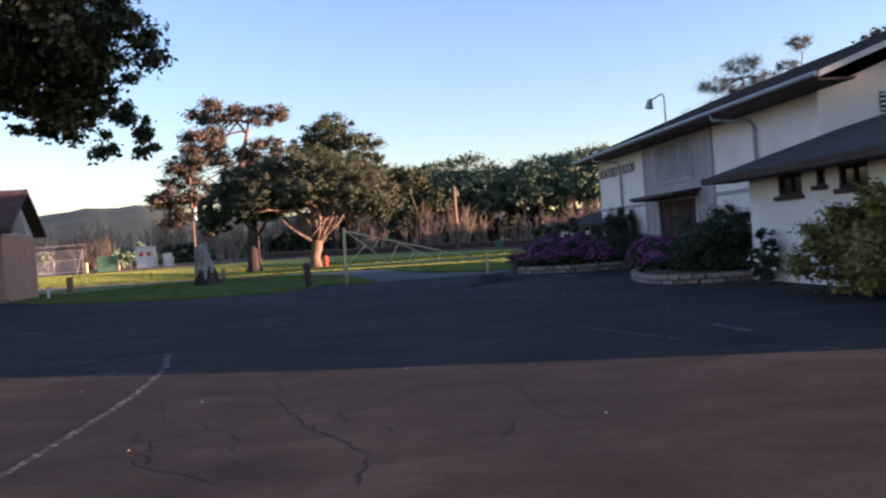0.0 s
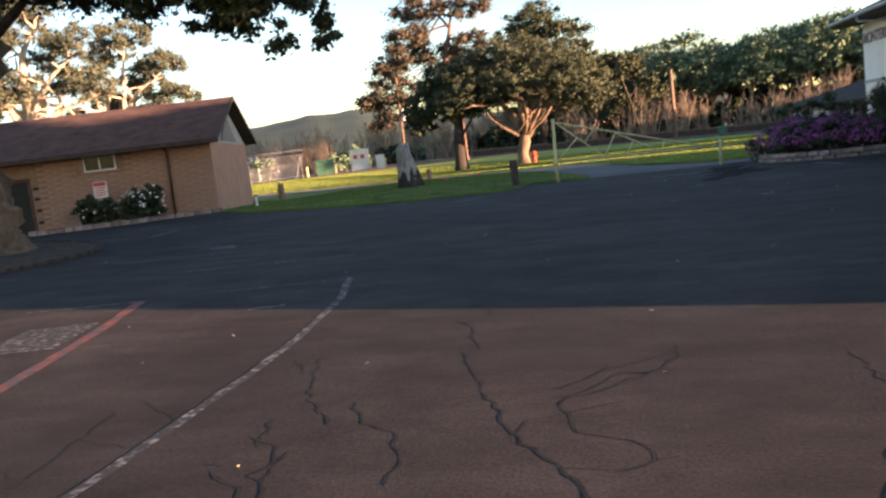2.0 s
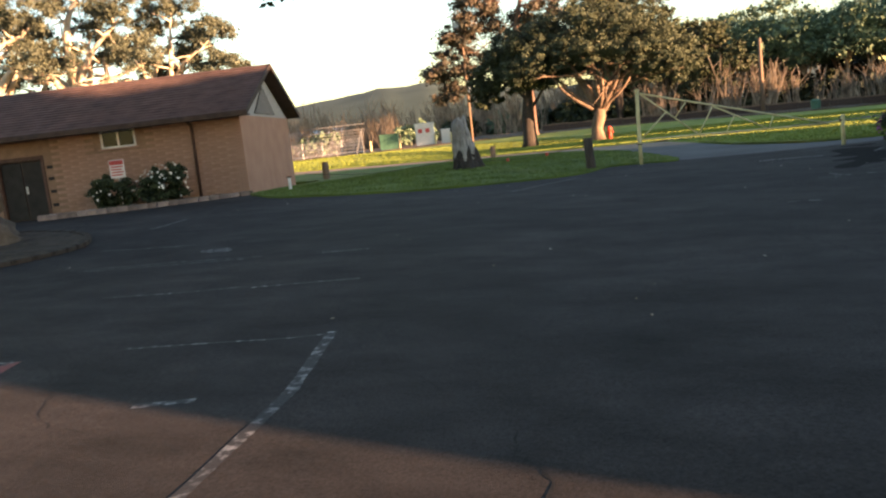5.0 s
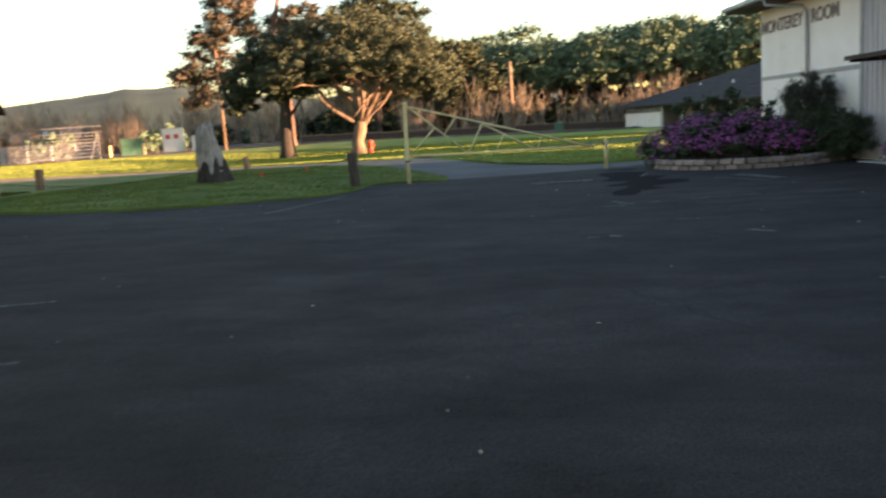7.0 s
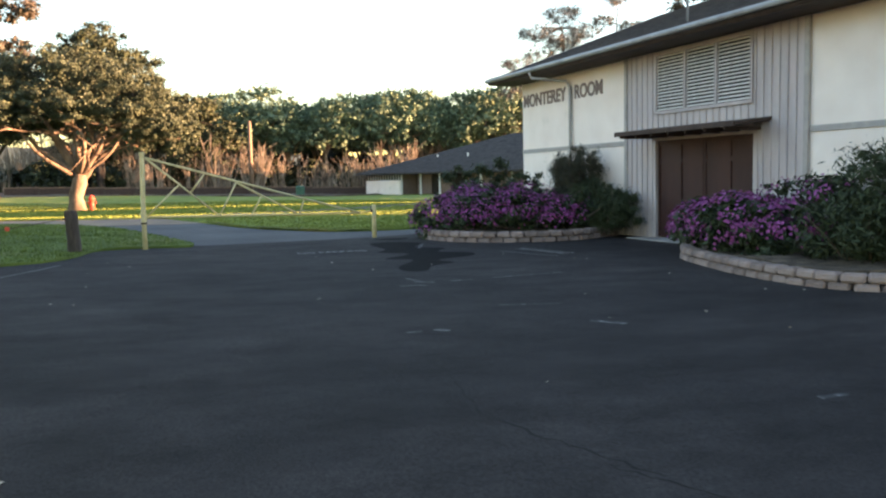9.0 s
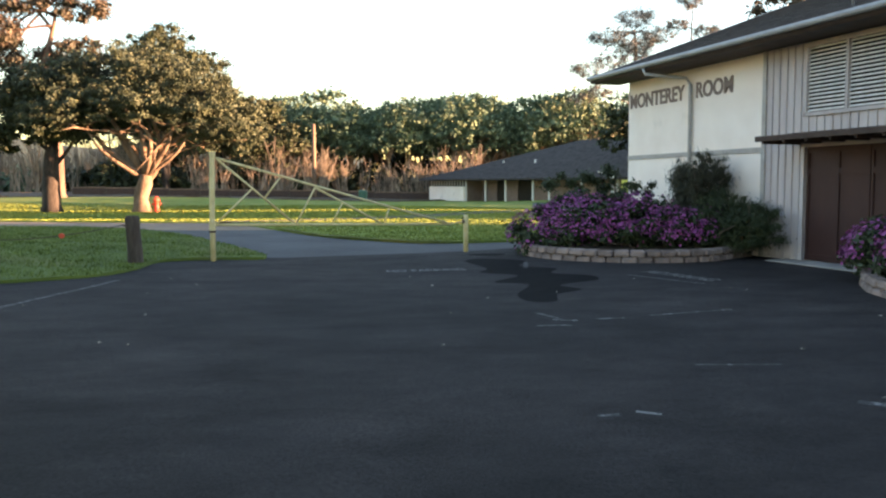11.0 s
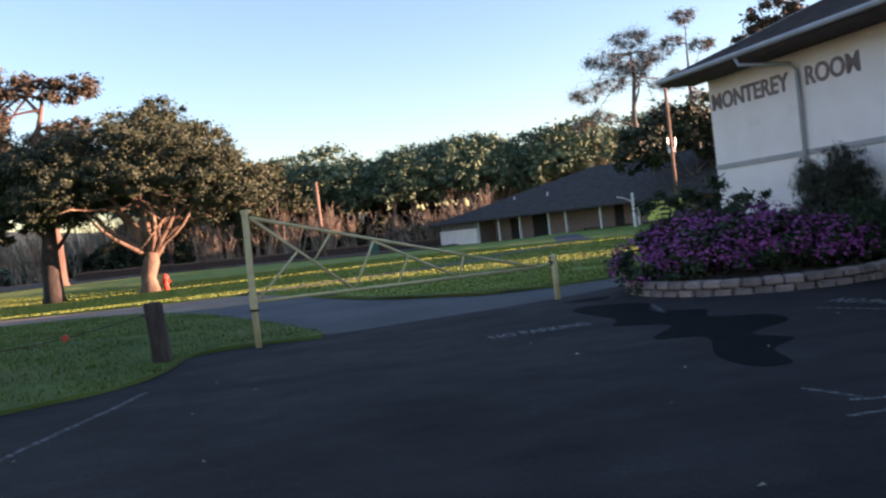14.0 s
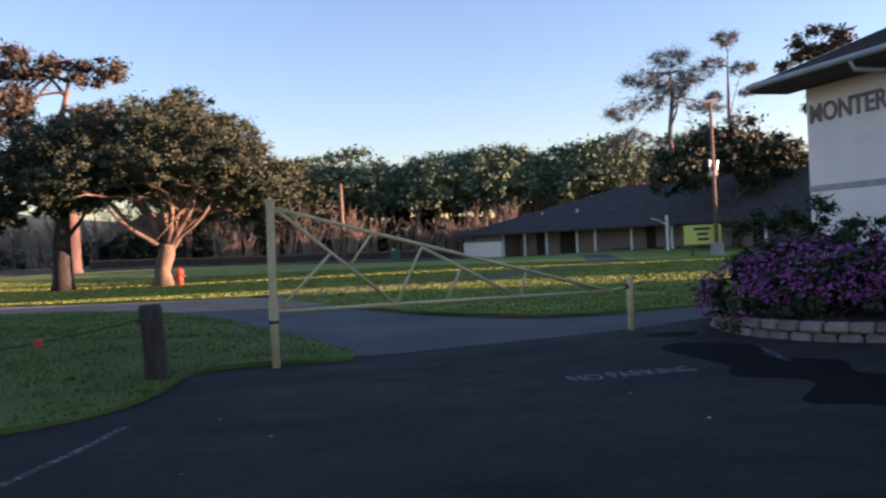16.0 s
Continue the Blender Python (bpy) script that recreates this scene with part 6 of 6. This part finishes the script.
CRACKS = [
    [(-0.97, 9.62), (-0.5, 8.51), (-0.15, 7.76), (0.19, 7.31), (0.47, 6.84), (0.5, 6.1)] ,
    [(1.73, 9.23), (1.83, 8.23), (1.99, 7.63)] ,
    [(-1.7, 7.3), (-1.45, 7.08), (-1.12, 6.72), (-0.87, 6.6), (-0.46, 6.27)] ,
    [(-2.16, 9.56), (-1.72, 8.47), (-1.34, 8.01)] ,
    [(-1.35, 8.37), (-1.13, 8.01), (-0.89, 7.87), (-0.69, 7.38), (-0.66, 7.15)] ,
    [(-1.77, 8.09), (-1.65, 7.64)] ,
    [(-1.37, 7.56), (-1.46, 7.24), (-1.28, 7.09)] ,
    [(-3.09, 8.49), (-2.44, 8.08)] ,
    [(-3.13, 8.29), (-2.91, 7.54), (-2.78, 7.03)] ,
    [(-1.38, 10.86), (-1.09, 10.45), (-1.01, 10.11), (-0.82, 9.63)] ,
    [(-0.99, 10.74), (-0.88, 10.47)] ,
    [(0.07, 20.06), (0.04, 18.13), (0.31, 17.5), (0.64, 16.8)] ,
    [(0.43, 17.06), (0.99, 16.09), (1.35, 15.41)] ,
]
for pts in CRACKS:
    tagged(strip("crack", pts, 0.024, CRACK, 0.0015, 0.03), "dark open crack in asphalt", "crack", kind="structure")
crng = random.Random(5)
for k in range(46):
    x, y, a = crng.uniform(-9, 6), crng.uniform(1.5, 11.5), crng.uniform(0, 6.28)
    pts = [(x, y)]
    for _ in range(crng.randint(2, 6)):
        a += crng.uniform(-0.9, 0.9)
        pts.append((pts[-1][0] + 0.3 * math.cos(a), pts[-1][1] + 0.3 * math.sin(a)))
    tagged(strip("crack", pts, crng.uniform(0.01, 0.022), CRACK, 0.0015, 0.03), "dark open crack in asphalt", "crack", kind="structure")
for k in range(16):
    x, y, a = crng.uniform(-9, 6), crng.uniform(12, 29), crng.uniform(0, 6.28)
    pts = [(x, y)]
    for _ in range(crng.randint(3, 8)):
        a += crng.uniform(-0.5, 0.5)
        pts.append((pts[-1][0] + 0.4 * math.cos(a), pts[-1][1] + 0.4 * math.sin(a)))
    tagged(strip("crack", pts, 0.012, CRACK, 0.0015, 0.02), "dark open crack in asphalt", "crack", kind="structure")
# fallen leaves and pale chips
rng = np.random.default_rng(12)
verts, faces = [], []
for k in range(120):
    x, y = rng.uniform(-14, 7), rng.uniform(2, 30)
    z, s, a = lev(x, y) + 0.008, rng.uniform(0.008, 0.022), rng.uniform(0, 6.28)
    n = len(verts)
    for j in range(5):
        verts.append((x + s * math.cos(a + j * 1.257) * (1.5 if j == 0 else 1), y + s * math.sin(a + j * 1.257), z + (0.012 if j % 2 else 0.0)))
    faces.append(tuple(range(n, n + 5)))
tagged(new("litter", raw("litter", verts, faces, material("pale_chips", (0.14, 0.11, 0.08), (0.42, 0.38, 0.32), 3, 0.9, 0, island=0.6))), "scattered pale leaves and chips on asphalt", "litter", kind="stuff")
# grass blades along the lawn edges near the walk
verts, faces = [], []
px, py = rng.uniform(-15, -2.6, 90000), rng.uniform(26.6, 46, 90000)
keep = inside(px, py, FRONT_LAWN) & (rng.random(90000) < np.clip(1.25 - (py - 28) / 26, 0.25, 1))
px, py = px[keep], py[keep]
pz = level(px, py) + 0.04
for x, y, z in zip(px, py, pz):
    a, hh, w = rng.uniform(0, 6.28), rng.uniform(0.03, 0.075), rng.uniform(0.008, 0.016)
    dx, dy = math.cos(a), math.sin(a)
    n = len(verts)
    verts += [(x - dy * w, y + dx * w, z), (x + dy * w, y - dx * w, z), (x + dx * hh * 0.5, y + dy * hh * 0.5, z + hh)]
    faces.append((n, n + 1, n + 2))
tagged(new("grass", raw("grass", verts, faces, BLADES)), "short green grass blades of the lawn", "grass", kind="stuff")
# coarser tufts over the wide lawn beyond the lane, toned as drier and sunlit
count = 240000
far = np.random.default_rng(31)
py = 37.5 + far.random(count) ** 1.4 * 40
px = -4 + (far.random(count) - 0.5) * (26 + 1.25 * (py - 20))
keep = inside(px, py, FAR_LAWN)
px, py = px[keep], py[keep]
ang, tall = far.uniform(0, 6.28, len(px)), far.uniform(0.02, 0.042, len(px)) * (0.9 + (py - 37) / 50)
wide = tall * far.uniform(0.6, 1.1, len(px))
ux, uy = np.cos(ang), np.sin(ang)
pz = level(px, py) + 0.06
tri = np.stack([np.stack([px - uy * wide, py + ux * wide, pz], -1), np.stack([px + uy * wide, py - ux * wide, pz], -1), np.stack([px + ux * tall * 0.4, py + uy * tall * 0.4, pz + tall], -1)], 1).reshape(-1, 3)
tagged(new("grass", raw("grass", tri.tolist(), np.arange(len(tri)).reshape(-1, 3).tolist(), material("sunlit_lawn_tufts", (0.085, 0.12, 0.018), (0.22, 0.27, 0.05), 1.2, 0.8, 0, 20, island=0.5))), "short dry tufts of the wide lawn, brightened as sunlit", "grass", kind="stuff")
# masonry courses on the hut front, the last pieces
block_meshes = []
for w in (0.58, 0.29):
    bm = boxed((0, -0.02, 0), (w - 0.012, 0.004, 0.086), 0.006)
    me = mesh_of(bm, "block")
    me.materials.append(BLOCK)
    block_meshes.append(me)
rows_z = np.arange(0.45, 2.98, 0.098)
for r, z in enumerate(rows_z):
    u = 0.0 if r % 2 else -0.29
    while u < 8.2:
        w = 0.58
        lo, k = u, 0
        if u < 0:
            lo, w, k = 0.0, 0.29, 1
        blocked = (lo < 4.72 and lo + w > 3.44 and z > 2.3) or (lo + w > 6.62)
        if not blocked:
            ob = part("block", block_meshes[k], BLOCK, front)
            ob.location = (lo + 0.006, 0, z)
            ob.location.y = random.uniform(-0.002, 0.004)
        u = lo + w
